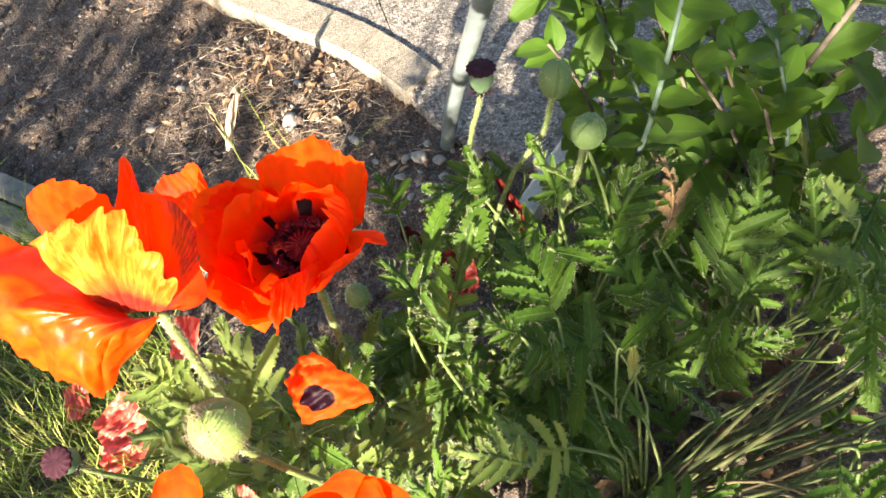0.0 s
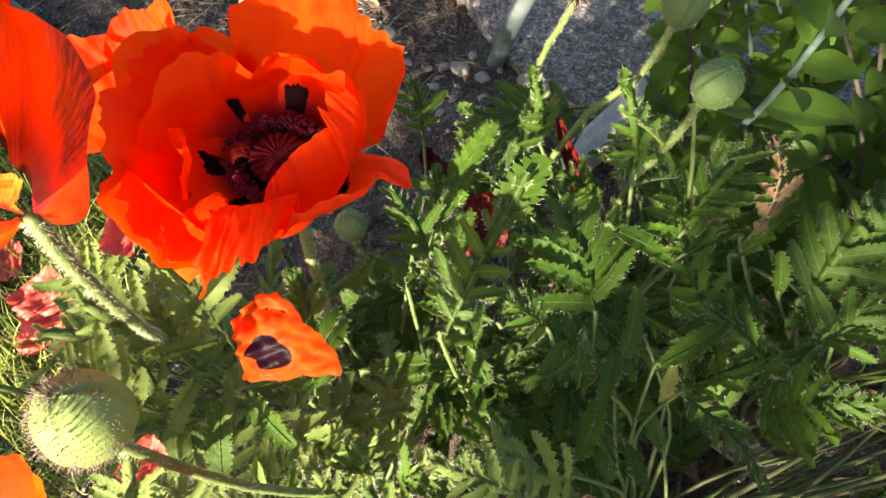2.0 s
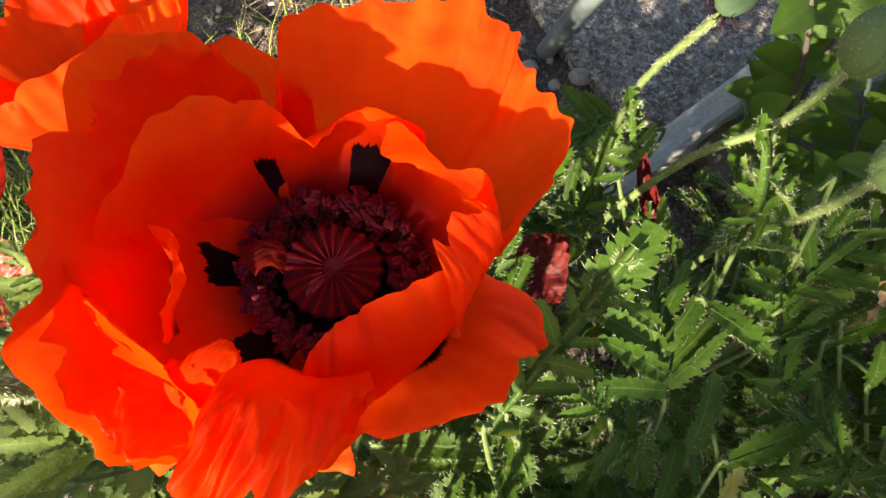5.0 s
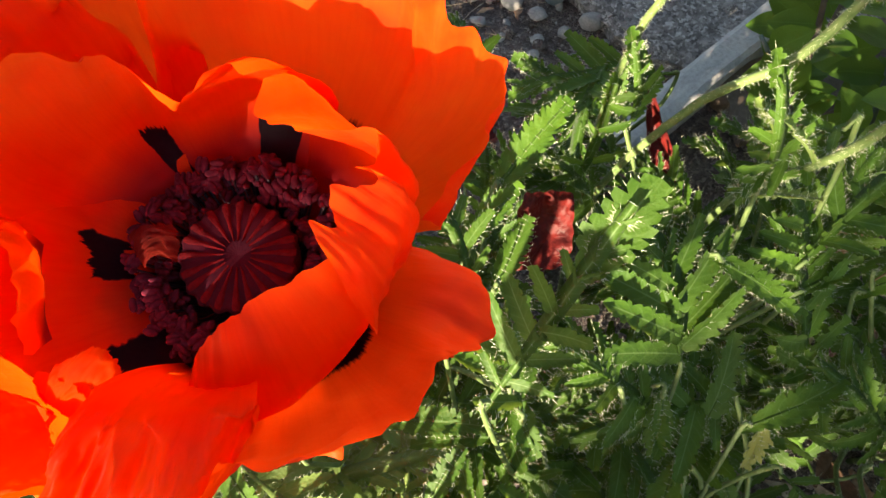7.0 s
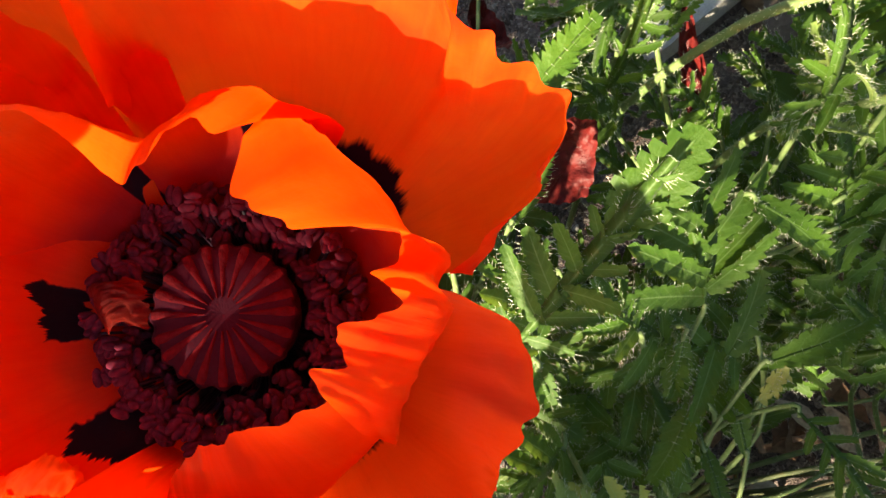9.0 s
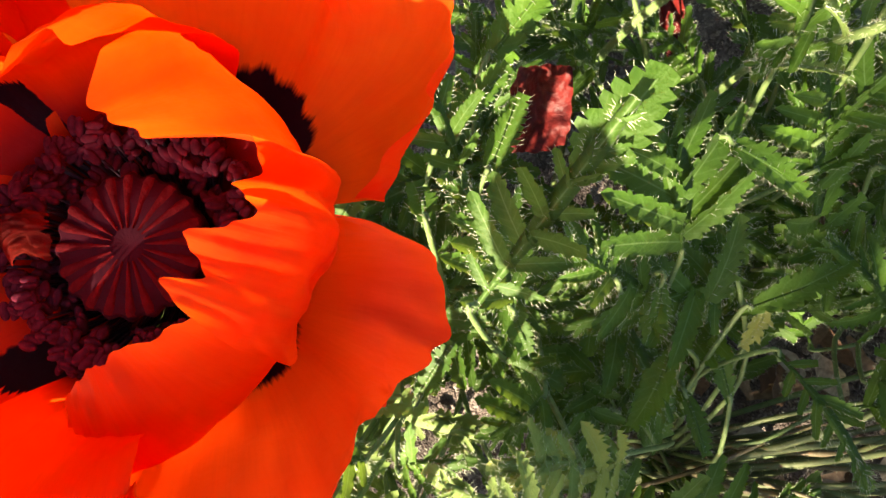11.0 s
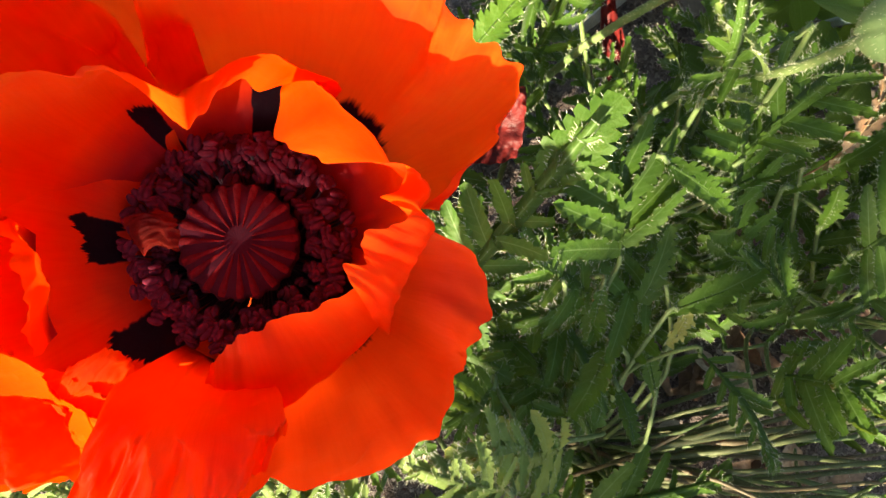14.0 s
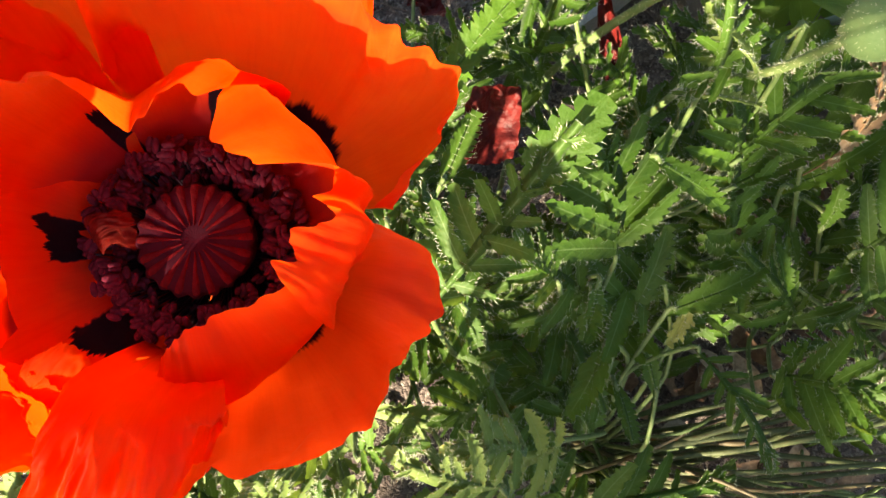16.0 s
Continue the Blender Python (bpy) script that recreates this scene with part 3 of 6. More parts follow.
def leaf_data(base, tip, width, rng, pairs=4, arch=0.16, roll=0.0, stalk=0.16, fat=1.0, end=1.0):
    """A pinnate, toothed poppy leaf from base to tip: verts, faces, uvs and the face index at which its bristles begin."""
    base, tip = Vector(base), Vector(tip)
    d = tip - base
    length = d.length
    d.normalize()
    up = Vector((0, 0, 1)) - d * d.z
    if up.length < 0.2:
        up = Vector((-0.3, -0.9, 0.3)) - d * d.dot(Vector((-0.3, -0.9, 0.3)))
    up.normalize()
    up = Matrix.Rotation(roll, 3, d) @ up
    verts, faces, uvs, hairs = [], [], [], []

    def at(s):
        return base + d * (length * s) + up * (arch * length * (2.6 * s * (1 - s) - 0.35 * s ** 3 + 0.35 * s))

    twist = rng.uniform(-0.6, 0.6)
    lobes = pairs + 2 if pairs else 0
    for i in range(lobes):
        x = i / max(1, lobes - 1)
        s = stalk + (0.85 - stalk) * x
        prof = (0.55 + 0.45 * math.sin(math.pi * min(1, x * 1.25 + 0.15))) * (1 - 0.45 * x ** 2)
        t = (at(s + 0.02) - at(s - 0.02)).normalized()
        for sg in (-1, 1):
            s2 = s + sg * rng.uniform(0.003, 0.03)
            ang = radians(60 - 28 * x + rng.uniform(-9, 9))
            n2 = Matrix.Rotation(twist * (s - 0.3), 3, t) @ up
            sd = t.cross(n2).normalized()
            dv = (t * math.cos(ang) + sd * (sg * math.sin(ang)) + n2 * rng.uniform(-0.15, 0.40)).normalized()
            n3 = (n2 - dv * n2.dot(dv)).normalized()
            l = 0.62 * width * prof * rng.uniform(0.75, 1.2)
            lobe(verts, faces, uvs, hairs, at(s2), dv, n3, l, l * fat * rng.uniform(0.165, 0.21), rng, max(5, min(11, int(l / 0.0040))), rng.uniform(-0.05, 0.40), rng.uniform(0.05, 0.6), i)
    t = (at(1) - at(0.93)).normalized()
    n3 = (up - t * up.dot(t)).normalized()
    long = end * (0.20 * length + 0.20 * width) if pairs else length
    lobe(verts, faces, uvs, hairs, at(1 - 0.9 * long / length) if pairs else base, t if pairs else d, n3, long, 0.29 * fat * long if pairs else width * 0.46, rng, 9 if pairs else max(7, int(length / 0.0055)), 0.18, 0.25, 0, 0.34, 0.64 if pairs else 0.60)
    # the winged rib
    n = 14
    k0 = len(verts)
    for i in range(n):
        s = i / (n - 1) * 0.94
        t = (at(s + 0.02) - at(s - 0.02)).normalized()
        sd = t.cross(up).normalized()
        w = (0.0016 if s < stalk or not pairs else 0.0014 + 0.058 * width * math.sin(math.pi * (s - stalk) / (1.04 - stalk)))
        c = at(s) if pairs else base + d * (length * s) - n3 * (0.18 * length * s * s)
        verts += [c - sd * w + up * w * 0.3, c + up * 0.0006 - up * 0.0003, c + sd * w + up * w * 0.3, c - up * 0.0014]
        uvs += [(s * 4, 0.5), (s * 4, 0.0), (s * 4, 0.5), (s * 4, 0.02)]
        for _ in range(5):
            hairs.append((c - sd * w * rng.uniform(-1, 1), (sd * rng.uniform(-1, 1) + up * rng.uniform(0.1, 1)).normalized()))
    for i in range(n - 1):
        a = k0 + 4 * i
        faces += [(a, a + 4, a + 5, a + 1), (a + 1, a + 5, a + 6, a + 2), (a, a + 3, a + 7, a + 4), (a + 2, a + 6, a + 7, a + 3)]
    first = len(faces)
    for p, q in hairs:
        o = q.orthogonal().normalized() * 0.00012
        k = len(verts)
        verts += [p + o, p - o, p + q * rng.uniform(0.0016, 0.0050)]
        uvs += [(0, 0)] * 3
        faces.append((k, k + 1, k + 2))
    return verts, faces, uvs, first


leaf_count = 0


def poppy_leaf(plant, base, tip, width, mat=None, roll=None, pairs=4, arch=0.16, petiole=True, label="", fat=1.0, end=1.0):
    """A leaf of a plant at world places, on its stalk that springs from the plant's crown."""
    global leaf_count
    leaf_count += 1
    rng = random.Random(leaf_count * 7 + 5)
    at = plant.location.copy()
    b, t = Vector(base), Vector(tip)
    v, f, uv, first = leaf_data(b - at, t - at, width, rng, pairs, arch, rng.uniform(-0.5, 0.5) if roll is None else roll, fat=fat, end=end)
    ob = child("leaf", mesh_of("leaf", v, f, [mat or LEAF, HAIR], uv, [0] * first + [1] * (len(f) - first)), plant, label)
    if petiole:
        d = (t - b).normalized()
        low = at + Vector((rng.uniform(-0.025, 0.025), rng.uniform(-0.025, 0.025), 0.0))
        mid = low.lerp(b, 0.55) + Vector((0, 0, 0.06)) - d * 0.03
        stem(plant, [low, low.lerp(mid, 0.5) + Vector((0, 0, 0.03)), mid, b, b + d * 0.01], 0.0026, 0.0017, STEM, 90, 0.0028, "leaf_stalk", seed=leaf_count)
    return ob


def rosette(plant, count, reach, height, seed, first=0.0, sweep=360.0, width=0.09, mat=None):
    """Leaves all round the crown, rising and arching over."""
    rng = random.Random(seed)
    c = plant.location
    for k in range(count):
        a = radians(first + sweep * (k + rng.random()) / count)
        r = reach * rng.uniform(0.35, 1.0)
        h = height * rng.uniform(0.55, 1.0)
        ll = rng.uniform(0.13, 0.22)
        t = c + Vector((math.cos(a) * r, math.sin(a) * r, h))
        out = Vector((math.cos(a + rng.uniform(-0.6, 0.6)), math.sin(a + rng.uniform(-0.6, 0.6)), rng.uniform(-0.2, 0.8))).normalized()
        poppy_leaf(plant, t - out * ll, t, width * rng.uniform(0.7, 1.15), mat, pairs=5)


def poppy_bud(tip, axis, length, wide, stalk, label, seed, dark=False):
    """A closed hairy bud on its stalk."""
    rng = random.Random(seed)
    ob = thing("poppy_bud", stalk[-1], label, "flower bud", "poppy buds")
    turn = Vector(axis).normalized().to_track_quat("Z", "Y").to_matrix().to_4x4()
    m = Matrix.Translation(Vector(tip) - ob.location) @ turn
    verts, faces = ellipsoid(24, 54, wide / 2, wide / 2, length / 2)
    for p in verts:
        a = math.atan2(p.y, p.x)
        seam = min(abs((a - 0.4 + math.pi) % math.tau - math.pi), abs((a - 2.5 + math.pi) % math.tau - math.pi), abs((a + 1.7 + math.pi) % math.tau - math.pi))
        p *= 1 - 0.085 * math.exp(-(seam / 0.10) ** 2) + 0.045 * math.exp(-((seam - 0.2) / 0.12) ** 2) + 0.012 * noise.noise(p * 130)
    body = child("bud", mesh_of("bud", verts, faces, BUD_PALE if dark else BUD), ob, "", m)
    spots = []
    for _ in range(1700 if dark else 700):
        i = rng.randrange(len(verts))
        p = Vector(verts[i])
        q = p + Vector((rng.uniform(-1, 1), rng.uniform(-1, 1), rng.uniform(-1, 1))) * 0.002
        if dark and p.x + 0.7 * p.z < -0.1 * wide:
            continue
        nrm = Vector((q.x / wide ** 2, q.y / wide ** 2, q.z / length ** 2)).normalized()
        spots.append((p.lerp(q, 0.3), nrm))
    hv, hf = bristles(spots, 0.0042 if dark else 0.0018, 0.00020 if dark else 0.00011, rng)
    child("bristles", mesh_of("bristles", hv, hf, HAIR_DARK if dark else HAIR), body, "dark bristles" if dark else "fine pale bristles")["kind"] = "stuff"
    stem(ob, [*stalk[::-1], Vector(tip) - Vector(axis).normalized() * length * 0.45], 0.0034, 0.0030, STEM, 700, 0.003, "stem", seed=seed)
    return ob


def seed_head(top, axis, stalk, label, seed):
    """A ripening seed capsule with a dark ribbed lid."""
    ob = thing("poppy_seed_head", stalk[-1], label, "seed head", "poppy seed heads")
    turn = Vector(axis).normalized().to_track_quat("Z", "Y").to_matrix().to_4x4()
    m = Matrix.Translation(Vector(top) - ob.location) @ turn
    v, f = lathe([(0.003, -0.030), (0.008, -0.027), (0.0125, -0.018), (0.0135, -0.008), (0.0125, -0.001)], 28)
    child("capsule", mesh_of("capsule", v, f, CAPSULE), ob, "grey-green capsule", m)
    v, f = lathe([(0.011, -0.003), (0.0155, -0.001), (0.0158, 0.0006), (0.0145, 0.0018), (0.007, 0.003), (0.0005, 0.003)], 84, 14, 0.05)
    lid = child("lid", mesh_of("lid", v, f, STIGMA_OLD), ob, "dark ribbed lid", m)
    me = ray_mesh(0.0148, 0.0014, STIGMA_DRY)
    for k in range(14):
        child("stigma_ray", me, lid, m=pose(0, 0, 0.0022, 0, 0, 360 * k / 14))
    rng = random.Random(seed)
    hv, hf = [], []
    for k in range(46):
        a = rng.random() * math.tau
        foot = Vector((0.006 * math.cos(a), 0.006 * math.sin(a), -0.029))
        end = Vector((rng.uniform(0.010, 0.02) * math.cos(a), rng.uniform(0.010, 0.02) * math.sin(a), rng.uniform(-0.036, -0.02)))
        tv, tf, _ = tube([foot, foot.lerp(end, 0.5) + Vector((0, 0, -0.003)), end], 0.0005, 0.0003, 4, 5)
        k0 = len(hv)
        hv += tv
        hf += [tuple(k0 + q for q in g) for g in tf]
    child("withered_stamens", mesh_of("withered_stamens", hv, hf, FILAMENT), ob, "withered dark stamens", m)["kind"] = "stuff"
    stem(ob, [*stalk[::-1], Vector(top) - Vector(axis).normalized() * 0.029], 0.003, 0.0026, STEM, 700, 0.0028, "stem", seed=seed)
    return ob


def flower_at(place, axis, label, turn=0.0):
    ob = thing("poppy_flower", place, label, "flower", "open poppies")
    ob.rotation_mode = "QUATERNION"
    ob.rotation_quaternion = Vector((0, 0, 1)).rotation_difference(Vector(axis)) @ Matrix.Rotation(radians(turn), 3, "Z").to_quaternion()
    return ob


def flower_stem(ob, points, seed):
    """The stalk of a flower, given in world places from the ground up to its foot."""
    inv = ob.matrix_basis.inverted()
    v, f, line = tube(points, 0.0042, 0.0036, 9, 18)
    s = child("stem", mesh_of("stem", [inv @ q for q in v], f, STEM), ob, "stout hairy green stem")
    rng = random.Random(seed)
    spots = []
    for _ in range(1800):
        x = rng.random() * (len(line) - 1.001)
        i = int(x)
        t = (line[i + 1] - line[i]).normalized()
        nrm = Matrix.Rotation(rng.random() * math.tau, 3, t) @ t.orthogonal().normalized()
        spots.append((inv @ (line[i].lerp(line[i + 1], x - i) + nrm * 0.0039), inv.to_3x3() @ nrm))
    hv, hf = bristles(spots, 0.0030, 0.00013, rng)
    child("bristles", mesh_of("bristles", hv, hf, HAIR), s, "fine pale bristles")["kind"] = "stuff"


# ---- ground, paving ----


def ground_height(x, y):
    near = math.exp(-((x - 0.1) ** 2 + (y - 0.6) ** 2) / 4)
    p = Vector((x, y, 0))
    return near * (0.022 * noise.noise(p * 5) + 0.012 * noise.noise(p * 16) + 0.006 * noise.noise(p * 45)) - 0.004


def spread(n, near, far):
    k = [i / n * 2 - 1 for i in range(n + 1)]
    return [math.copysign(near * abs(x) + (far - near) * abs(x) ** 9, x) for x in k]


xs = [0.1 + x for x in spread(190, 1.5, 80)]
ys = [0.6 + y for y in spread(190, 1.5, 80)]
verts = [(x, y, ground_height(x, y)) for y in ys for x in xs]
w = len(xs)
faces = [(j * w + i, j * w + i + 1, (j + 1) * w + i + 1, (j + 1) * w + i) for j in range(len(ys) - 1) for i in range(w - 1)]
tagged(new("ground", mesh_of("ground", verts, faces, SOIL)), "crumbly dry brown garden soil", "ground", kind="structure")

# concrete paving, its edge runs aslant behind the bed
EDGE = [(-0.75, 3.75), (0.02, 1.75), (0.199, 1.272), (0.322, 0.969), (0.37, 0.76), (0.385, 0.58), (0.45, 0.42), (0.60, 0.34), (0.85, 0.24), (1.6, 0.05), (6.0, -0.8)]
bm = bmesh.new()
line = smooth_curve([(x, y, 0) for x, y in EDGE], 140)
rng = random.Random(5)
top, low, inner = [], [], []
for q in line:
    p = Vector(q) + Vector((rng.uniform(-0.004, 0.004), rng.uniform(-0.004, 0.004), 0))
    low.append(bm.verts.new(p + Vector((-0.004, -0.003, -0.05))))
    top.append(bm.verts.new(p + Vector((0, 0, 0.016 + rng.uniform(-0.002, 0.002)))))
    inner.append(bm.verts.new(p + Vector((0.012, 0.008, 0.022))))
far = [bm.verts.new((-0.75 + 6.75 * i / 139, 7.0, 0.022)) for i in range(140)]
for i in range(139):
    bm.faces.new((low[i], low[i + 1], top[i + 1], top[i]))
    bm.faces.new((top[i], top[i + 1], inner[i + 1], inner[i]))
    bm.faces.new((inner[i], inner[i + 1], far[i + 1], far[i]))
bmesh.ops.recalc_face_normals(bm, faces=bm.faces)
me = bpy.data.meshes.new("pavement")
bm.to_mesh(me)
bm.free()
me.materials.append(CONCRETE)
tagged(new("pavement", me), "rough weathered grey concrete paving", "pavement", kind="structure")

# ---- the wide-open poppy ----
main = flower_at((0.008, -0.019, 0.690), (0.06, -0.06, 1), "wide-open orange-red oriental poppy with dark purple heart")
flower_stem(main, [(-0.03, 0.10, 0.0), (-0.02, 0.09, 0.30), (0.0, 0.03, 0.58), (0.006, -0.012, 0.688)], 1)
flower_heart(main, 0.0185, turn=4, anthers=330, off=(-0.0025, 0.0005))
# outer petals
petal(main, [(104, 0.036, 0.042), (91, 0.044, 0.070), (68, 0.049, 0.078), (46, 0.050, 0.081), (31, 0.050, 0.080), (23, 0.050, 0.077), (17, 0.0585, 0.066), (11, 0.0670, 0.0545), (3, 0.052, 0.037), (-6, 0.038, 0.026)], 0, (1.062, 0.26), 0.0024, 11, PETAL_BACK, across=120, ridge=0.0020, frill=0.09, crease=0.0045, pleats=0.0011)
petal(main, [(88, 0.045, 0.036), (104, 0.058, 0.048), (124, 0.072, 0.050), (148, 0.076, 0.046), (177, 0.069, 0.043), (195, 0.070, 0.035), (209, 0.069, 0.021), (216, 0.065, 0.017), (224, 0.059, 0.015), (233, 0.052, 0.017)], 0, (0.75, 0.2), 0.003, 12, across=110, along=36, crease=0.008, crimp=0.007)
petal(main, [(270, 0.042, 0.046, 0.036, 0.060), (260, 0.050, 0.045, 0.036, 0.068), (251, 0.057, 0.042, 0.037, 0.070), (242, 0.063, 0.037, 0.037, 0.070), (234, 0.069, 0.032, 0.037, 0.068), (229, 0.0735, 0.028, 0.037, 0.064), (223, 0.062, 0.026, 0.037, 0.056), (216, 0.050, 0.022, 0.036, 0.044)], 0.006, (0.7, 0.5), 0.0020, 13, PETAL_HANGING, across=130, along=40, foot_r=0.028, frill=0.10, fold=-1.0, crease=0.009, pleats=0.0007, crimp=0.008)
petal(main, [(-4, 0.036, 0.004, 0.028, 0.012), (-16, 0.050, 0.006, 0.034, 0.026), (-27, 0.054, 0.012, 0.039, 0.036), (-36, 0.057, 0.015, 0.042, 0.040), (-44, 0.055, 0.034, 0.044, 0.034), (-51, 0.0535, 0.050, 0.045, 0.022), (-62, 0.056, 0.056, 0.046, 0.018), (-72, 0.054, 0.058, 0.046, 0.016), (-84, 0.053, 0.058, 0.044, 0.016), (-96, 0.049, 0.050, 0.042, 0.018), (-104, 0.054, 0.044, 0.044, 0.020), (-114, 0.050, 0.036, 0.040, 0.020)], 0, (0.8, 0.35), 0.0014, 14, PETAL_OUTER_SHADED, across=90, ridge=0.0009, crease=0.0042, pleats=0.0006)
# inner petals, cupped round the heart
petal(main, [(168, 0.060, 0.044), (154, 0.053, 0.050), (141, 0.045, 0.060), (131, 0.0385, 0.0690), (122, 0.034, 0.067), (115, 0.030, 0.064), (109, 0.0225, 0.0625), (99, 0.0150, 0.0605), (84, 0.0175, 0.0625), (70, 0.0215, 0.063), (52, 0.0225, 0.063), (40, 0.026, 0.061)], 0, (1.058, 0.36), 0.0010, 15, PETAL_INNER, across=90, frill=0.02)
petal(main, [(60, 0.028, 0.046), (46, 0.022, 0.064), (31, 0.0175, 0.0656), (8, 0.0203, 0.0663), (-1, 0.0270, 0.067), (-6, 0.0340, 0.0695), (-11, 0.0290, 0.063), (-18, 0.0325, 0.068), (-24, 0.0300, 0.067), (-30, 0.0272, 0.0745), (-37, 0.0280, 0.0665), (-45, 0.0248, 0.0700), (-52, 0.0275, 0.060)], 0, (1.054, 0.38), 0.0008, 16, PETAL_LOW, across=130, frill=0.05)
petal(main, [(-17, 0.036, 0.034, 0.042, 0.018), (-27, 0.034, 0.045, 0.044, 0.019), (-37, 0.031, 0.055, 0.046, 0.020), (-48, 0.028, 0.060, 0.050, 0.022), (-64, 0.0240, 0.057, 0.054, 0.020), (-84, 0.0205, 0.049, 0.060, 0.018), (-100, 0.0220, 0.044, 0.066, 0.016), (-109, 0.0245, 0.041, 0.068, 0.016), (-115, 0.027, 0.037, 0.064, 0.015), (-120, 0.033, 0.032, 0.058, 0.012)], 0, (1.053, 0.36), 0.0008, 17, frill=0.012, ridge=0.0003, crease=0.0012)
petal(main, [(104, 0.050, 0.046, 0.038, 0.014), (118, 0.062, 0.050, 0.038, 0.013), (135, 0.068, 0.048, 0.038, 0.012), (152, 0.068, 0.046, 0.038, 0.012), (170, 0.068, 0.044, 0.038, 0.012), (190, 0.068, 0.036, 0.038, 0.012), (206, 0.066, 0.023, 0.037, 0.011), (220, 0.061, 0.020, 0.036, 0.010), (234, 0.053, 0.022, 0.034, 0.012), (248, 0.044, 0.028, 0.032, 0.014)], 0.002, (0.80, 0.20), 0.0020, 18, PETAL_TWIN, across=170, along=56, frill=0.10, ridge=0.002, crease=0.010, pleats=0.0011, crimp=0.012)
# crumpled folds and an upturned flap on the sunny side
petal(main, [(160, 0.048, 0.032), (166, 0.043, 0.046), (172, 0.0385, 0.054), (178, 0.037, 0.056), (184, 0.0385, 0.051), (190, 0.044, 0.040), (196, 0.050, 0.032)], 0.024, (0.99, 0.45), 0.0006, 20, PETAL_PLAIN, across=30, along=14, foot_r=0.045, crease=0.003)
petal(main, [(172, 0.066, 0.036), (182, 0.060, 0.035), (194, 0.055, 0.031), (206, 0.052, 0.028), (218, 0.053, 0.026), (230, 0.055, 0.024)], 0.014, (0.99, 0.60), 0.0022, 26, PETAL_PLAIN, across=90, along=30, foot_r=0.050, frill=0.14, fold=-2.0, crease=0.010, crimp=0.010)

drape(main, [(-0.046, -0.047, 0.702), (-0.039, -0.052, 0.702), (-0.033, -0.054, 0.700)],
      [(-0.036, -0.042, 0.718), (-0.028, -0.044, 0.718), (-0.025, -0.048, 0.712)],
      [(-0.031, -0.038, 0.722), (-0.021, -0.038, 0.722), (-0.020, -0.046, 0.712)], 61, PETAL_TISSUE, 60, 24, 0.0001, 0.0018, 0.06)
drape(main, [(-0.057, -0.042, 0.703), (-0.054, -0.052, 0.700), (-0.049, -0.061, 0.698)],
      [(-0.046, -0.040, 0.710), (-0.037, -0.047, 0.712), (-0.035, -0.055, 0.702)],
      [(-0.037, -0.037, 0.718), (-0.028, -0.044, 0.720), (-0.026, -0.052, 0.712)], 62, PETAL_TISSUE, 60, 24, 0.0001, 0.0018, 0.06)

drape(main, [(-0.018, -0.008, 0.709), (-0.016, -0.013, 0.711), (-0.014, -0.018, 0.712)],
      [(-0.012, -0.008, 0.714), (-0.010, -0.013, 0.717), (-0.010, -0.017, 0.715)],
      [(-0.006, -0.010, 0.711), (-0.004, -0.014, 0.716), (-0.006, -0.019, 0.713)], 63, PETAL_SCRAP_SHADED, 40, 20, 0.0004, 0.003, 0.10, label="small curled orange petal scrap on the stamens, coloured dark as shaded")

# ---- the poppy beside it, turned to the low sun ----
second = flower_at((-0.100, -0.020, 0.726), (-0.1, 0.0, 1), "large orange-red poppy with crumpled sunlit petals")
flower_stem(second, [(-0.19, 0.15, 0.0), (-0.175, 0.11, 0.30), (-0.138, 0.035, 0.50), (-0.112, -0.008, 0.65), (-0.100, -0.020, 0.724)], 2)
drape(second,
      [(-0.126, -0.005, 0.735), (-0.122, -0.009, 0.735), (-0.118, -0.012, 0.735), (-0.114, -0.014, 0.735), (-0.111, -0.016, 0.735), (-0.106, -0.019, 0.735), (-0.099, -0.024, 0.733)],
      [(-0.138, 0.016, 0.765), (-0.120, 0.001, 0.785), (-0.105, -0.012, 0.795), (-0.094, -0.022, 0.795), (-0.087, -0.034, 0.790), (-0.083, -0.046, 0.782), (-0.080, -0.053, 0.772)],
      [(-0.137, 0.023, 0.800), (-0.110, -0.002, 0.825), (-0.090, -0.020, 0.835), (-0.073, -0.029, 0.838), (-0.069, -0.041, 0.828), (-0.067, -0.057, 0.812), (-0.067, -0.070, 0.800)], 25, PETAL_VEINED_SUNLIT, 140, 34, 0.0050, 0.009, 0.05, label="pleated orange petal with sunlight put into its yellow")
drape(second,
      [(-0.114, 0.016, 0.735), (-0.111, 0.016, 0.735), (-0.108, 0.016, 0.735), (-0.104, 0.014, 0.735), (-0.101, 0.010, 0.735), (-0.098, 0.004, 0.735)],
      [(-0.137, 0.048, 0.770), (-0.128, 0.046, 0.775), (-0.116, 0.040, 0.780), (-0.106, 0.031, 0.780), (-0.097, 0.021, 0.775), (-0.090, 0.009, 0.765)],
      [(-0.131, 0.064, 0.800), (-0.117, 0.050, 0.815), (-0.099, 0.026, 0.833), (-0.087, 0.015, 0.830), (-0.080, 0.008, 0.820), (-0.077, 0.003, 0.800)], 23, PETAL, 80)
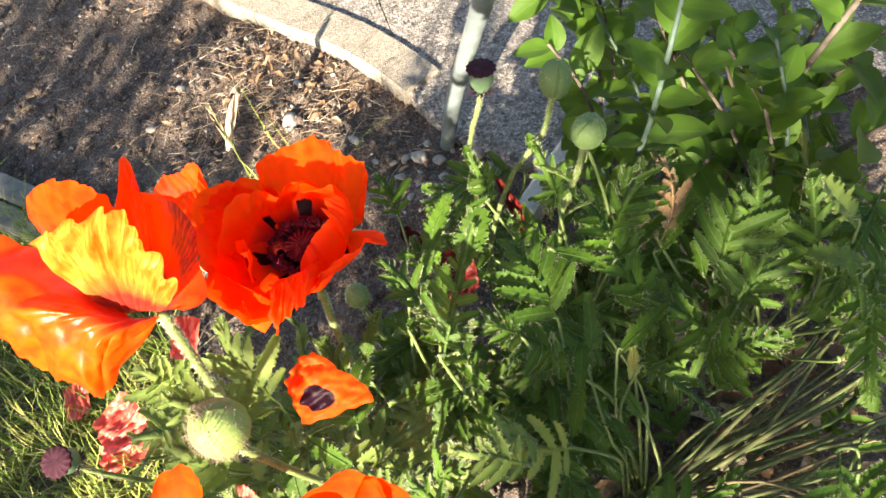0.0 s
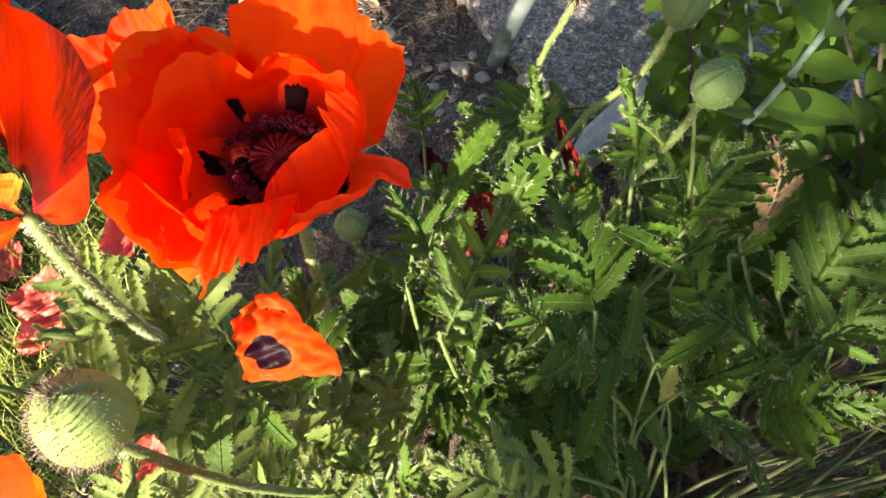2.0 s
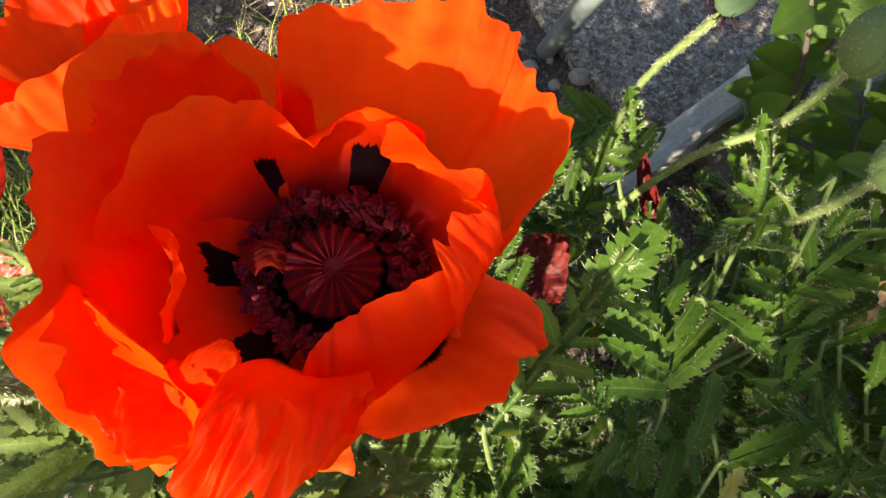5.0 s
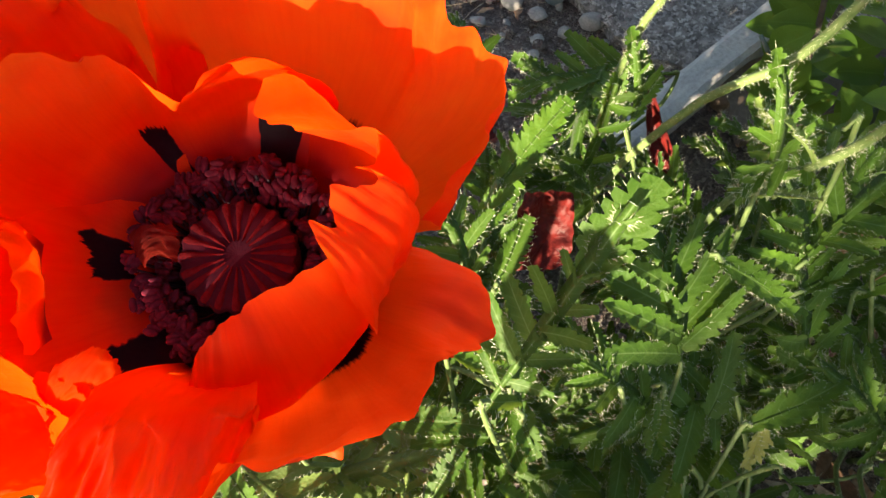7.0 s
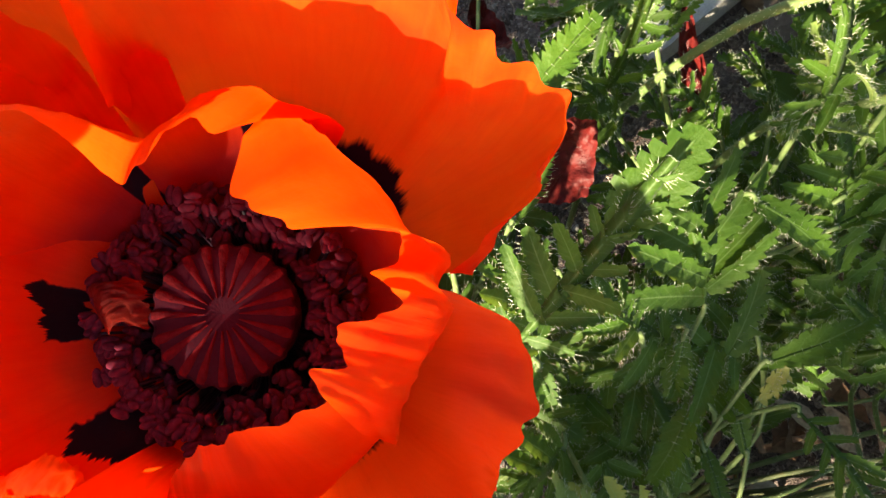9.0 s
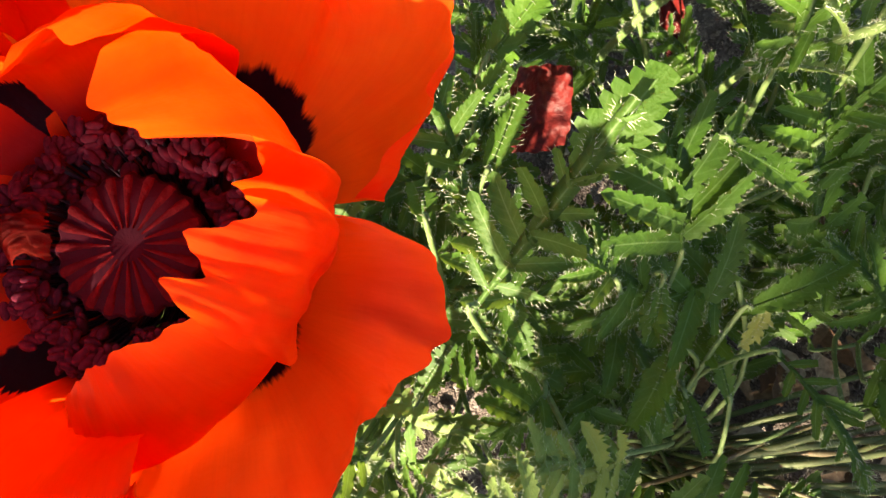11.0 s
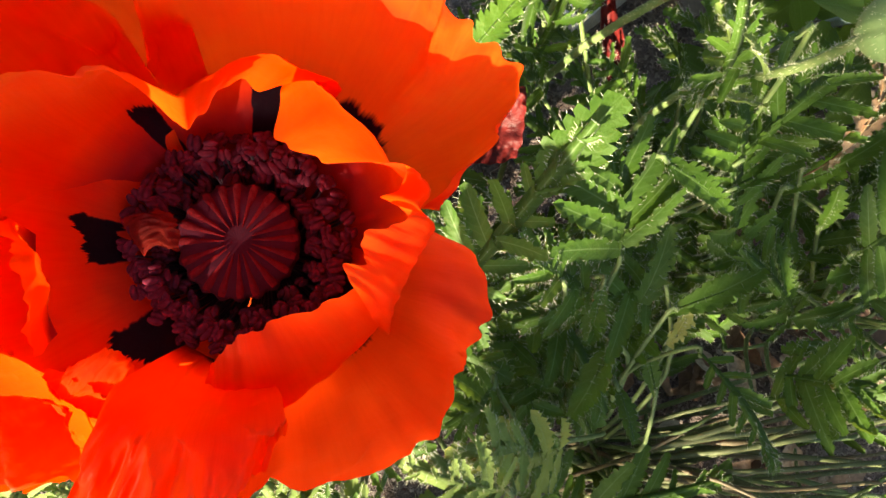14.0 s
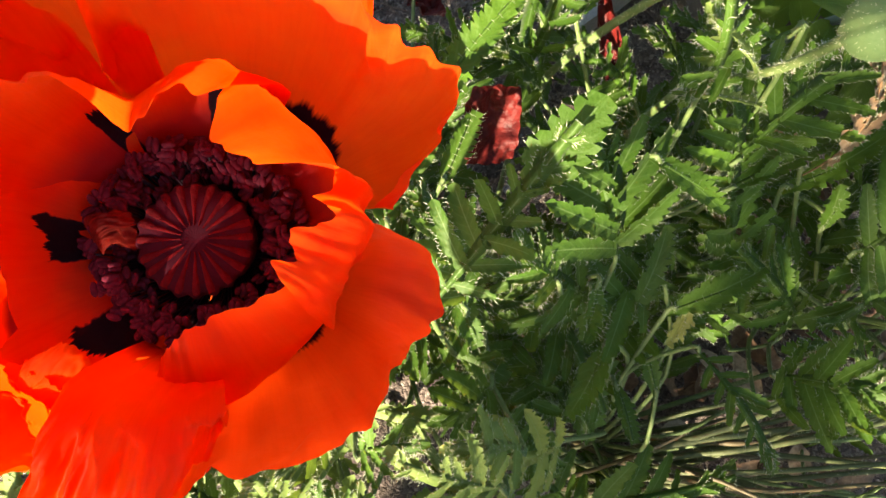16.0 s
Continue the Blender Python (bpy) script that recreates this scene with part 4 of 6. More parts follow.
drape(second,
      [(-0.101, 0.003, 0.735), (-0.100, 0.002, 0.735), (-0.099, 0.001, 0.735), (-0.098, -0.001, 0.735), (-0.097, -0.003, 0.735), (-0.096, -0.004, 0.733), (-0.095, -0.007, 0.732), (-0.095, -0.010, 0.731), (-0.096, -0.014, 0.730), (-0.097, -0.016, 0.728), (-0.098, -0.019, 0.726)],
      [(-0.089, 0.008, 0.765), (-0.083, 0.011, 0.770), (-0.077, 0.013, 0.775), (-0.074, 0.011, 0.775), (-0.072, 0.009, 0.772), (-0.069, -0.001, 0.768), (-0.067, -0.008, 0.764), (-0.068, -0.017, 0.758), (-0.073, -0.028, 0.752), (-0.077, -0.039, 0.748), (-0.091, -0.029, 0.735)],
      [(-0.082, 0.010, 0.800), (-0.072, 0.022, 0.807), (-0.063, 0.039, 0.811), (-0.058, 0.032, 0.811), (-0.066, 0.020, 0.800), (-0.056, 0.012, 0.795), (-0.049, 0.005, 0.785), (-0.048, -0.016, 0.775), (-0.055, -0.039, 0.770), (-0.060, -0.060, 0.766), (-0.083, -0.042, 0.745)], 24, PETAL_STREAKED, 120, 30, 0.0010, 0.003, 0.01, label="red petal with a dark veined streak")
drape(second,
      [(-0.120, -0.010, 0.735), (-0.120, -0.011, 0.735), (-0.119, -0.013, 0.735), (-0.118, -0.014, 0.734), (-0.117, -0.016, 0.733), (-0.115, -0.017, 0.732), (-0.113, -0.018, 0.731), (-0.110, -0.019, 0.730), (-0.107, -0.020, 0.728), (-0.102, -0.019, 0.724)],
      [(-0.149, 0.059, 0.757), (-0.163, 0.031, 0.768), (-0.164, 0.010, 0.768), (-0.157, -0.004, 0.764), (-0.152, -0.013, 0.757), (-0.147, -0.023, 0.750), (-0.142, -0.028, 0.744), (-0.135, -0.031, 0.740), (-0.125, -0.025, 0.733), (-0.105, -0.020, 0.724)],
      [(-0.183, 0.090, 0.780), (-0.206, 0.074, 0.770), (-0.218, 0.052, 0.750), (-0.208, 0.034, 0.728), (-0.205, 0.019, 0.700), (-0.194, 0.001, 0.690), (-0.178, -0.017, 0.685), (-0.165, -0.024, 0.688), (-0.136, -0.017, 0.702), (-0.106, -0.018, 0.715)], 22, PETAL_SILK_SUNLIT, 130, 36, 0.0018, 0.013, 0.05, label="broad glossy petal, its orange raised for the sunlight")

# ---- a poppy further back ----
back = flower_at((-0.095, 0.165, 0.552), (-0.2, 0.40, 0.85), "orange-red poppy standing behind the others")
flower_stem(back, [(-0.05, 0.24, 0.0), (-0.06, 0.22, 0.3), (-0.095, 0.165, 0.550)], 3)
flower_heart(back, 0.02, anthers=60, seed=9)
for k in range(4):
    a = 90 * k + 38
    petal(back, [(a - 64, 0.042, 0.034), (a - 46, 0.060, 0.054), (a - 22, 0.068, 0.064), (a, 0.070, 0.066), (a + 22, 0.068, 0.064), (a + 46, 0.060, 0.054), (a + 64, 0.042, 0.034)], 0, (0.9, 0.2), 0.0022, 31 + k, PETAL_PLAIN, across=110, frill=0.03, ridge=0.0026, crease=0.005, pleats=0.0012)

# ---- poppies low in front ----
front = flower_at((-0.215, -0.105, 0.60), (-0.1, -0.2, 0.9), "orange-red poppy with loose upright petals")
flower_stem(front, [(-0.20, 0.0, 0.0), (-0.20, -0.06, 0.3), (-0.215, -0.105, 0.60)], 4)
flower_heart(front, 0.02, anthers=60, seed=10)
for k, a in enumerate((-10, 178, 236, 300)):
    petal(front, [(a - 50, 0.04, 0.03), (a - 30, 0.072, 0.052), (a, 0.082, 0.062), (a + 26, 0.074, 0.054), (a + 46, 0.04, 0.03)], 0, (0.85, 0.2), 0.004, 41 + k, PETAL_PLAIN, across=60, along=20, crease=0.007, pleats=0.0008)
low = flower_at((-0.078, -0.185, 0.56), (0, -0.3, 0.9), "orange-red poppy just opening")
flower_stem(low, [(-0.03, -0.15, 0.0), (-0.04, -0.17, 0.3), (-0.078, -0.185, 0.56)], 5)
flower_heart(low, 0.02, anthers=60, seed=11)
for k in range(5):
    a = 72 * k + 80
    petal(low, [(a - 60, 0.034, 0.03), (a - 34, 0.052, 0.05), (a, 0.056, 0.056), (a + 34, 0.052, 0.05), (a + 60, 0.034, 0.03)], 0, (0.95, 0.25), 0.002, 51 + k, PETAL_PLAIN, across=60, along=20, frill=0.02)

# ---- buds and seed heads ----
poppy_bud((0.318, 0.095, 0.580), (0.28, 0.05, 1), 0.044, 0.034, [(0.298, 0.10, 0.50), (0.262, 0.125, 0.42), (0.22, 0.14, 0.25), (0.20, 0.10, 0.0)], "plump green poppy bud on a hairy stalk", 1)
poppy_bud((0.305, 0.024, 0.570), (0.15, -0.25, 1), 0.041, 0.034, [(0.300, 0.036, 0.50), (0.301, 0.056, 0.43), (0.303, 0.080, 0.345), (0.300, 0.085, 0.18), (0.29, 0.06, 0.0)], "round green poppy bud among the leaves", 2)
poppy_bud((-0.107, -0.099, 0.686), (-0.1, 0.12, 1), 0.046, 0.040, [(-0.105, -0.105, 0.64), (-0.08, -0.11, 0.5), (-0.03, -0.09, 0.25), (0.0, -0.06, 0.0)], "fat green poppy bud with dark bristles", 3, dark=True)
poppy_bud((0.031, 0.114, 0.403), (0.0, 0.1, 1), 0.036, 0.028, [(0.03, 0.112, 0.36), (0.04, 0.10, 0.2), (0.05, 0.09, 0.0)], "small green poppy bud in the shade", 4)
seed_head((0.264, 0.152, 0.590), (0.15, 0.05, 1), [(0.258, 0.165, 0.52), (0.246, 0.183, 0.44), (0.24, 0.19, 0.25), (0.22, 0.17, 0.0)], "green seed head with a dark ribbed lid", 5)
seed_head((-0.300, 0.069, 0.510), (-0.15, -0.3, 1), [(-0.295, 0.072, 0.46), (-0.27, 0.08, 0.3), (-0.25, 0.10, 0.0)], "purple-lidded seed head beside the grass", 6)

# ---- poppy plants ----
pa = thing("poppy_plant", (0.16, -0.08, 0.0), "lush green poppy plant with toothed feathery leaves", "plant", "poppy plants")
pb = thing("poppy_plant", (0.22, -0.20, 0.0), "green poppy plant with long hairy leaf stalks", "plant", "poppy plants")
pc = thing("poppy_plant", (0.30, 0.02, 0.0), "green poppy plant carrying two buds", "plant", "poppy plants")
pd = thing("poppy_plant", (0.06, 0.04, 0.0), "green poppy plant under the open flower", "plant", "poppy plants")
pe = thing("poppy_plant", (0.48, -0.12, 0.0), "green poppy plant in the shade of the shrub", "plant", "poppy plants")
pf = thing("poppy_plant", (-0.14, 0.10, 0.0), "green poppy plant at the lawn's edge, leaves coloured pale as sunlit", "plant", "poppy plants")
pi = thing("poppy_plant", (-0.02, -0.24, 0.0), "green poppy plant with leaves coloured pale as in full sun", "plant", "poppy plants")
poppy_leaf(pa, (0.066, -0.032, 0.430), (0.170, 0.033, 0.540), 0.064, roll=0.1, pairs=5, arch=0.05, fat=1.12, end=1.45)
poppy_leaf(pa, (0.214, -0.034, 0.340), (0.211, 0.067, 0.410), 0.125, pairs=4)
poppy_leaf(pa, (0.164, -0.038, 0.365), (0.119, 0.005, 0.405), 0.060, pairs=3)
poppy_leaf(pd, (0.083, -0.013, 0.375), (0.097, -0.058, 0.370), 0.028, pairs=0)
poppy_leaf(pd, (0.083, -0.045, 0.360), (0.016, -0.019, 0.370), 0.022, pairs=0)
poppy_leaf(pb, (0.269, -0.054, 0.280), (0.119, -0.052, 0.300), 0.090, pairs=4)
poppy_leaf(pc, (0.340, 0.066, 0.465), (0.264, 0.052, 0.420), 0.060, pairs=3)
poppy_leaf(pc, (0.247, 0.029, 0.395), (0.301, -0.023, 0.390), 0.030, pairs=0)
poppy_leaf(pc, (0.333, 0.000, 0.300), (0.320, 0.088, 0.400), 0.090, pairs=4)
poppy_leaf(pc, (0.343, 0.017, 0.300), (0.416, 0.079, 0.380), 0.100, pairs=4)
poppy_leaf(pd, (0.125, 0.130, 0.365), (0.199, 0.171, 0.415), 0.040, pairs=0, roll=0.0)
poppy_leaf(pc, (0.238, 0.148, 0.372), (0.234, 0.172, 0.462), 0.052, pairs=3, roll=0.0, fat=1.25)
poppy_leaf(pd, (0.081, 0.090, 0.370), (0.137, 0.112, 0.410), 0.030, pairs=0)
poppy_leaf(pd, (0.102, 0.056, 0.360), (0.144, 0.099, 0.390), 0.030, pairs=0)
poppy_leaf(pa, (0.195, -0.043, 0.330), (0.181, -0.087, 0.320), 0.028, pairs=0)
poppy_leaf(pc, (0.320, -0.003, 0.330), (0.436, 0.016, 0.340), 0.030, pairs=0)
poppy_leaf(pd, (0.092, -0.039, 0.380), (0.080, 0.054, 0.420), 0.080, pairs=4)
poppy_leaf(pa, (0.200, -0.038, 0.340), (0.183, -0.084, 0.320), 0.022, pairs=0)
poppy_leaf(pb, (0.291, -0.077, 0.270), (0.267, -0.118, 0.245), 0.025, pairs=0, mat=LEAF_YELLOW)
poppy_leaf(pb, (0.202, -0.088, 0.300), (0.154, -0.144, 0.300), 0.035, pairs=0)
poppy_leaf(pb, (0.219, -0.083, 0.280), (0.282, -0.028, 0.340), 0.030, pairs=0)
poppy_leaf(pb, (0.264, -0.082, 0.270), (0.351, -0.076, 0.310), 0.035, pairs=0)
poppy_leaf(pb, (0.211, -0.124, 0.240), (0.212, -0.184, 0.250), 0.026, pairs=0)
poppy_leaf(pb, (0.273, -0.114, 0.280), (0.290, -0.225, 0.310), 0.050, pairs=5)
poppy_leaf(pb, (0.143, -0.151, 0.300), (0.050, -0.128, 0.380), 0.085, pairs=3, mat=LEAF_LIME)
poppy_leaf(pb, (0.254, -0.154, 0.200), (0.250, -0.093, 0.240), 0.025, pairs=0)
poppy_leaf(pd, (0.057, 0.027, 0.400), (0.062, 0.058, 0.410), 0.030, pairs=0)
poppy_leaf(pd, (0.103, -0.090, 0.300), (0.050, -0.111, 0.330), 0.080, pairs=3)
poppy_leaf(pc, (0.284, 0.055, 0.420), (0.279, 0.096, 0.520), 0.050, pairs=3)
poppy_leaf(pc, (0.328, 0.014, 0.340), (0.463, 0.062, 0.380), 0.100, pairs=4)
poppy_leaf(pc, (0.330, -0.059, 0.250), (0.321, 0.068, 0.360), 0.100, pairs=4)
poppy_leaf(pd, (-0.011, 0.039, 0.380), (0.041, 0.073, 0.430), 0.025, pairs=0)
poppy_leaf(pd, (0.089, 0.052, 0.380), (0.074, 0.138, 0.420), 0.060, pairs=3)
poppy_leaf(pd, (-0.101, 0.001, 0.400), (-0.076, -0.068, 0.420), 0.032, pairs=0)
poppy_leaf(pd, (-0.140, -0.067, 0.380), (-0.120, -0.010, 0.430), 0.035, pairs=0)
poppy_leaf(pd, (0.013, -0.072, 0.340), (0.048, -0.042, 0.380), 0.025, pairs=0)
poppy_leaf(pd, (0.090, -0.008, 0.380), (0.094, -0.068, 0.380), 0.026, pairs=0)
poppy_leaf(pd, (-0.005, -0.007, 0.360), (0.078, -0.032, 0.390), 0.028, pairs=0)
poppy_leaf(pd, (-0.052, -0.022, 0.360), (-0.028, 0.086, 0.420), 0.080, pairs=4)
poppy_leaf(pe, (0.416, -0.082, 0.300), (0.509, -0.032, 0.380), 0.100, pairs=4)
poppy_leaf(pe, (0.416, -0.124, 0.280), (0.488, -0.098, 0.340), 0.090, pairs=4)
poppy_leaf(pe, (0.381, -0.013, 0.300), (0.456, -0.010, 0.360), 0.035, pairs=0)
poppy_leaf(pe, (0.538, -0.109, 0.220), (0.404, -0.090, 0.300), 0.090, pairs=4)
poppy_leaf(pe, (0.342, -0.159, 0.250), (0.399, -0.199, 0.360), 0.090, pairs=5)
poppy_leaf(pc, (0.200, -0.057, 0.300), (0.137, -0.007, 0.360), 0.090, pairs=4)
poppy_leaf(pd, (-0.024, -0.095, 0.360), (-0.064, -0.092, 0.400), 0.050, pairs=3)
poppy_leaf(pd, (0.057, -0.148, 0.340), (0.098, -0.115, 0.370), 0.040, pairs=0, mat=LEAF_SUNLIT)
poppy_leaf(pd, (-0.010, -0.107, 0.340), (0.041, -0.115, 0.380), 0.050, pairs=3)
poppy_leaf(pd, (0.161, 0.320, 0.200), (0.169, 0.394, 0.250), 0.070, pairs=3)
poppy_leaf(pf, (-0.170, 0.098, 0.350), (-0.216, 0.128, 0.420), 0.090, pairs=4, mat=LEAF_SUNLIT)
poppy_leaf(pf, (-0.163, 0.082, 0.320), (-0.164, 0.134, 0.400), 0.080, pairs=4, mat=LEAF_SUNLIT)
poppy_leaf(pf, (-0.119, 0.085, 0.330), (-0.173, 0.075, 0.380), 0.028, pairs=0, mat=LEAF_SUNLIT)
poppy_leaf(pf, (-0.293, 0.141, 0.300), (-0.308, 0.097, 0.360), 0.030, pairs=0, mat=LEAF_SUNLIT)
poppy_leaf(pf, (-0.216, 0.131, 0.280), (-0.302, 0.170, 0.320), 0.090, pairs=4, mat=LEAF_SUNLIT)
poppy_leaf(pf, (-0.175, -0.050, 0.360), (-0.209, -0.047, 0.420), 0.030, pairs=0, mat=LEAF_SUNLIT)
poppy_leaf(pf, (-0.210, 0.180, 0.330), (-0.235, 0.199, 0.400), 0.080, pairs=4, mat=LEAF_SUNLIT)
poppy_leaf(pf, (-0.116, 0.083, 0.330), (-0.123, 0.187, 0.420), 0.100, pairs=4, mat=LEAF_SUNLIT)
poppy_leaf(pf, (-0.193, 0.034, 0.350), (-0.234, 0.080, 0.420), 0.100, pairs=4, mat=LEAF_SUNLIT)
poppy_leaf(pf, (-0.219, 0.027, 0.330), (-0.273, 0.067, 0.360), 0.080, pairs=4, mat=LEAF_SUNLIT)
poppy_leaf(pf, (-0.143, 0.045, 0.360), (-0.170, -0.003, 0.400), 0.030, pairs=0, mat=LEAF_SUNLIT)
poppy_leaf(pe, (0.441, -0.110, 0.250), (0.451, -0.041, 0.330), 0.070, pairs=3)
poppy_leaf(pe, (0.437, -0.053, 0.240), (0.441, -0.030, 0.300), 0.030, pairs=0)
poppy_leaf(pe, (0.448, -0.185, 0.220), (0.352, -0.136, 0.280), 0.070, pairs=4)
poppy_leaf(pe, (0.396, -0.126, 0.220), (0.326, -0.041, 0.300), 0.070, pairs=4)
poppy_leaf(pe, (0.469, -0.096, 0.280), (0.517, -0.026, 0.420), 0.080, pairs=5)
poppy_leaf(pe, (0.515, -0.153, 0.280), (0.553, -0.075, 0.400), 0.080, pairs=4)
poppy_leaf(pe, (0.325, -0.178, 0.240), (0.417, -0.210, 0.340), 0.090, pairs=4)
poppy_leaf(pd, (-0.047, -0.130, 0.400), (-0.059, -0.088, 0.460), 0.050, pairs=3, mat=LEAF_SUNLIT)
poppy_leaf(pd, (0.085, -0.157, 0.370), (0.016, -0.109, 0.430), 0.060, pairs=4, mat=LEAF_SUNLIT)
poppy_leaf(pd, (0.105, -0.137, 0.360), (0.050, -0.119, 0.400), 0.060, pairs=3, mat=LEAF_SUNLIT)
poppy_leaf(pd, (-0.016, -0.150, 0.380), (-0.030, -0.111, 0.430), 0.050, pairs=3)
poppy_leaf(pi, (-0.192, -0.081, 0.420), (-0.174, -0.036, 0.470), 0.060, pairs=3, mat=LEAF_SUNLIT)
poppy_leaf(pi, (-0.154, -0.090, 0.420), (-0.162, -0.064, 0.460), 0.060, pairs=3, mat=LEAF_SUNLIT)
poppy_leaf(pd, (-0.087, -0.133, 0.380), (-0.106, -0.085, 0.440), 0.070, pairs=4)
poppy_leaf(pd, (-0.073, -0.129, 0.370), (-0.075, -0.086, 0.430), 0.050, pairs=3, mat=LEAF_SUNLIT)
poppy_leaf(pi, (-0.117, -0.127, 0.400), (-0.121, -0.084, 0.460), 0.060, pairs=3, mat=LEAF_SUNLIT)
poppy_leaf(pd, (0.125, 0.146, 0.300), (0.184, 0.162, 0.400), 0.045, pairs=0)
poppy_leaf(pd, (0.120, 0.129, 0.280), (0.139, 0.190, 0.340), 0.050, pairs=3)
poppy_leaf(pc, (0.220, 0.125, 0.280), (0.179, 0.167, 0.330), 0.070, pairs=4)
poppy_leaf(pc, (0.216, 0.163, 0.260), (0.242, 0.182, 0.400), 0.050, pairs=2)
poppy_leaf(pc, (0.349, 0.101, 0.260), (0.303, 0.147, 0.330), 0.060, pairs=4)
poppy_leaf(pc, (0.297, 0.097, 0.280), (0.241, 0.149, 0.340), 0.060, pairs=4)
poppy_leaf(pc, (0.376, 0.107, 0.280), (0.325, 0.151, 0.340), 0.060, pairs=4)
poppy_leaf(pe, (0.472, -0.237, 0.250), (0.490, -0.192, 0.400), 0.070, pairs=3)

rosette(pa, 26, 0.16, 0.25, 1)
rosette(pb, 7, 0.20, 0.15, 2)
rosette(pc, 26, 0.20, 0.25, 3)
rosette(pd, 22, 0.20, 0.30, 4)
rosette(pe, 15, 0.24, 0.30, 5, -15, 205)
rosette(pf, 15, 0.20, 0.30, 6, mat=LEAF_SUNLIT)
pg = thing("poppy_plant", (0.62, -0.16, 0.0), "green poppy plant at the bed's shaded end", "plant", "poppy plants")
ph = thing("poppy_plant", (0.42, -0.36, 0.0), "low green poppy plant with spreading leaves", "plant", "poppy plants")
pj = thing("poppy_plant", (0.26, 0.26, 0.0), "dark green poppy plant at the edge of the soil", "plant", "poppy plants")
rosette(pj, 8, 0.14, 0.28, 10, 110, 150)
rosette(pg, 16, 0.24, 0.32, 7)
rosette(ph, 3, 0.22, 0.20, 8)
rosette(pi, 20, 0.18, 0.34, 9, mat=LEAF_SUNLIT)
pk = thing("poppy_plant", (-0.09, -0.05, 0.0), "green poppy plant beneath the flowers, leaves coloured pale as sunlit", "plant", "poppy plants")
rosette(pk, 26, 0.17, 0.36, 12, width=0.075, mat=LEAF_SUNLIT)

poppy_leaf(pe, (0.392, -0.008, 0.315), (0.442, 0.066, 0.395), 0.068, LEAF_DEAD, 0.9, 4, 0.24, label="dead pale-brown curled leaf", fat=1.25)
poppy_leaf(pe, (0.425, 0.02, 0.29), (0.40, 0.045, 0.26), 0.05, LEAF_DEAD, -0.5, 2, 0.25, petiole=False, label="dead pale-brown curled leaf", fat=1.1)
poppy_leaf(pc, (0.302, 0.078, 0.350), (0.314, 0.046, 0.436), 0.022, LEAF_SUNLIT, 0.0, 0, 0.1, petiole=False)
poppy_leaf(pc, (0.301, 0.060, 0.420), (0.282, 0.090, 0.478), 0.040, LEAF_SUNLIT, 0.0, 2, 0.1, petiole=False)
poppy_leaf(pc, (0.300, 0.045, 0.465), (0.275, 0.052, 0.520), 0.018, LEAF_SUNLIT, 0.3, 0, 0.1, petiole=False)
poppy_leaf(pe, (0.530, -0.195, 0.360), (0.495, -0.133, 0.355), 0.050, LEAF_SUNLIT, 0.0, 0, 0.1)
poppy_leaf(pe, (0.560, -0.150, 0.360), (0.555, -0.090, 0.400), 0.060, LEAF_SUNLIT, 0.2, 0, 0.1)
poppy_leaf(pe, (0.60, -0.06, 0.22), (0.66, 0.02, 0.32), 0.05, LEAF_YELLOW, 0.2, 3, label="yellowing leaf")
# bare old stalks lying low to the plant's outer side
rng = random.Random(17)
for k in range(46):
    a = radians(rng.uniform(-42, 12))
    c = Vector((0.17, -0.22, 0.0)) + Vector((rng.uniform(-0.03, 0.05), rng.uniform(-0.05, 0.04), 0.01))
    r = rng.uniform(0.24, 0.52)
    h = rng.uniform(0.02, 0.14)
    e = c + Vector((math.cos(a) * r, math.sin(a) * r * 0.8 - 0.02, h))
    thick = rng.uniform(0.0022, 0.0045)
    stem(pb, [c, c.lerp(e, 0.4) + Vector((rng.uniform(-0.02, 0.02), rng.uniform(-0.02, 0.02), h * 0.4 + 0.015)), c.lerp(e, 0.75) + Vector((rng.uniform(-0.02, 0.02), rng.uniform(-0.02, 0.02), h * 0.25)), e], thick, thick * 0.65, STEM_RED if k % 4 == 0 else STEM_OLD_SHADED if k % 4 < 3 else STEM, 130, 0.0045, "leaf_stalk", seed=200 + k)

# ---- fallen petals ----


def fallen_petal(place, turn, size, label, mat, seed, crumple=0.2, cup=0.25, narrow=1.0):
    """A dropped petal, fan-shaped, cupped and creased."""
    n, m_ = 16, 22
    verts, uvs = [], []
    for i in range(n):
        u = i / (n - 1)
        for j in range(m_):
            v = j / (m_ - 1)
            a = radians(-58 + 116 * v)
            r = size * (0.10 + 0.90 * u) * (1 - 0.16 * abs(2 * v - 1) ** 3)
            p = Vector((r * math.cos(a) * 0.9, r * math.sin(a) * narrow, 0))
            p.z = cup * size * (u - 0.45) ** 2 * 1.6 + cup * size * abs(2 * v - 1) ** 2 * 0.6
            p.z += crumple * size * (noise.noise(p * (2.4 / size) + Vector((seed, 0, 0))) * 0.5 + 0.3 * noise.noise(p * (6 / size) + Vector((0, seed, 0)))) + 0.012 * size * math.sin(v * 70)
            verts.append(p)
            uvs.append((u, v))
    faces = [(i * m_ + j, (i + 1) * m_ + j, (i + 1) * m_ + j + 1, i * m_ + j + 1) for i in range(n - 1) for j in range(m_ - 1)]
    ob = new("fallen_petal", mesh_of("fallen_petal", verts, faces, mat, uvs))
    ob.matrix_basis = pose(*place, *turn)
    return tagged(ob, label, "petal", "fallen petals")


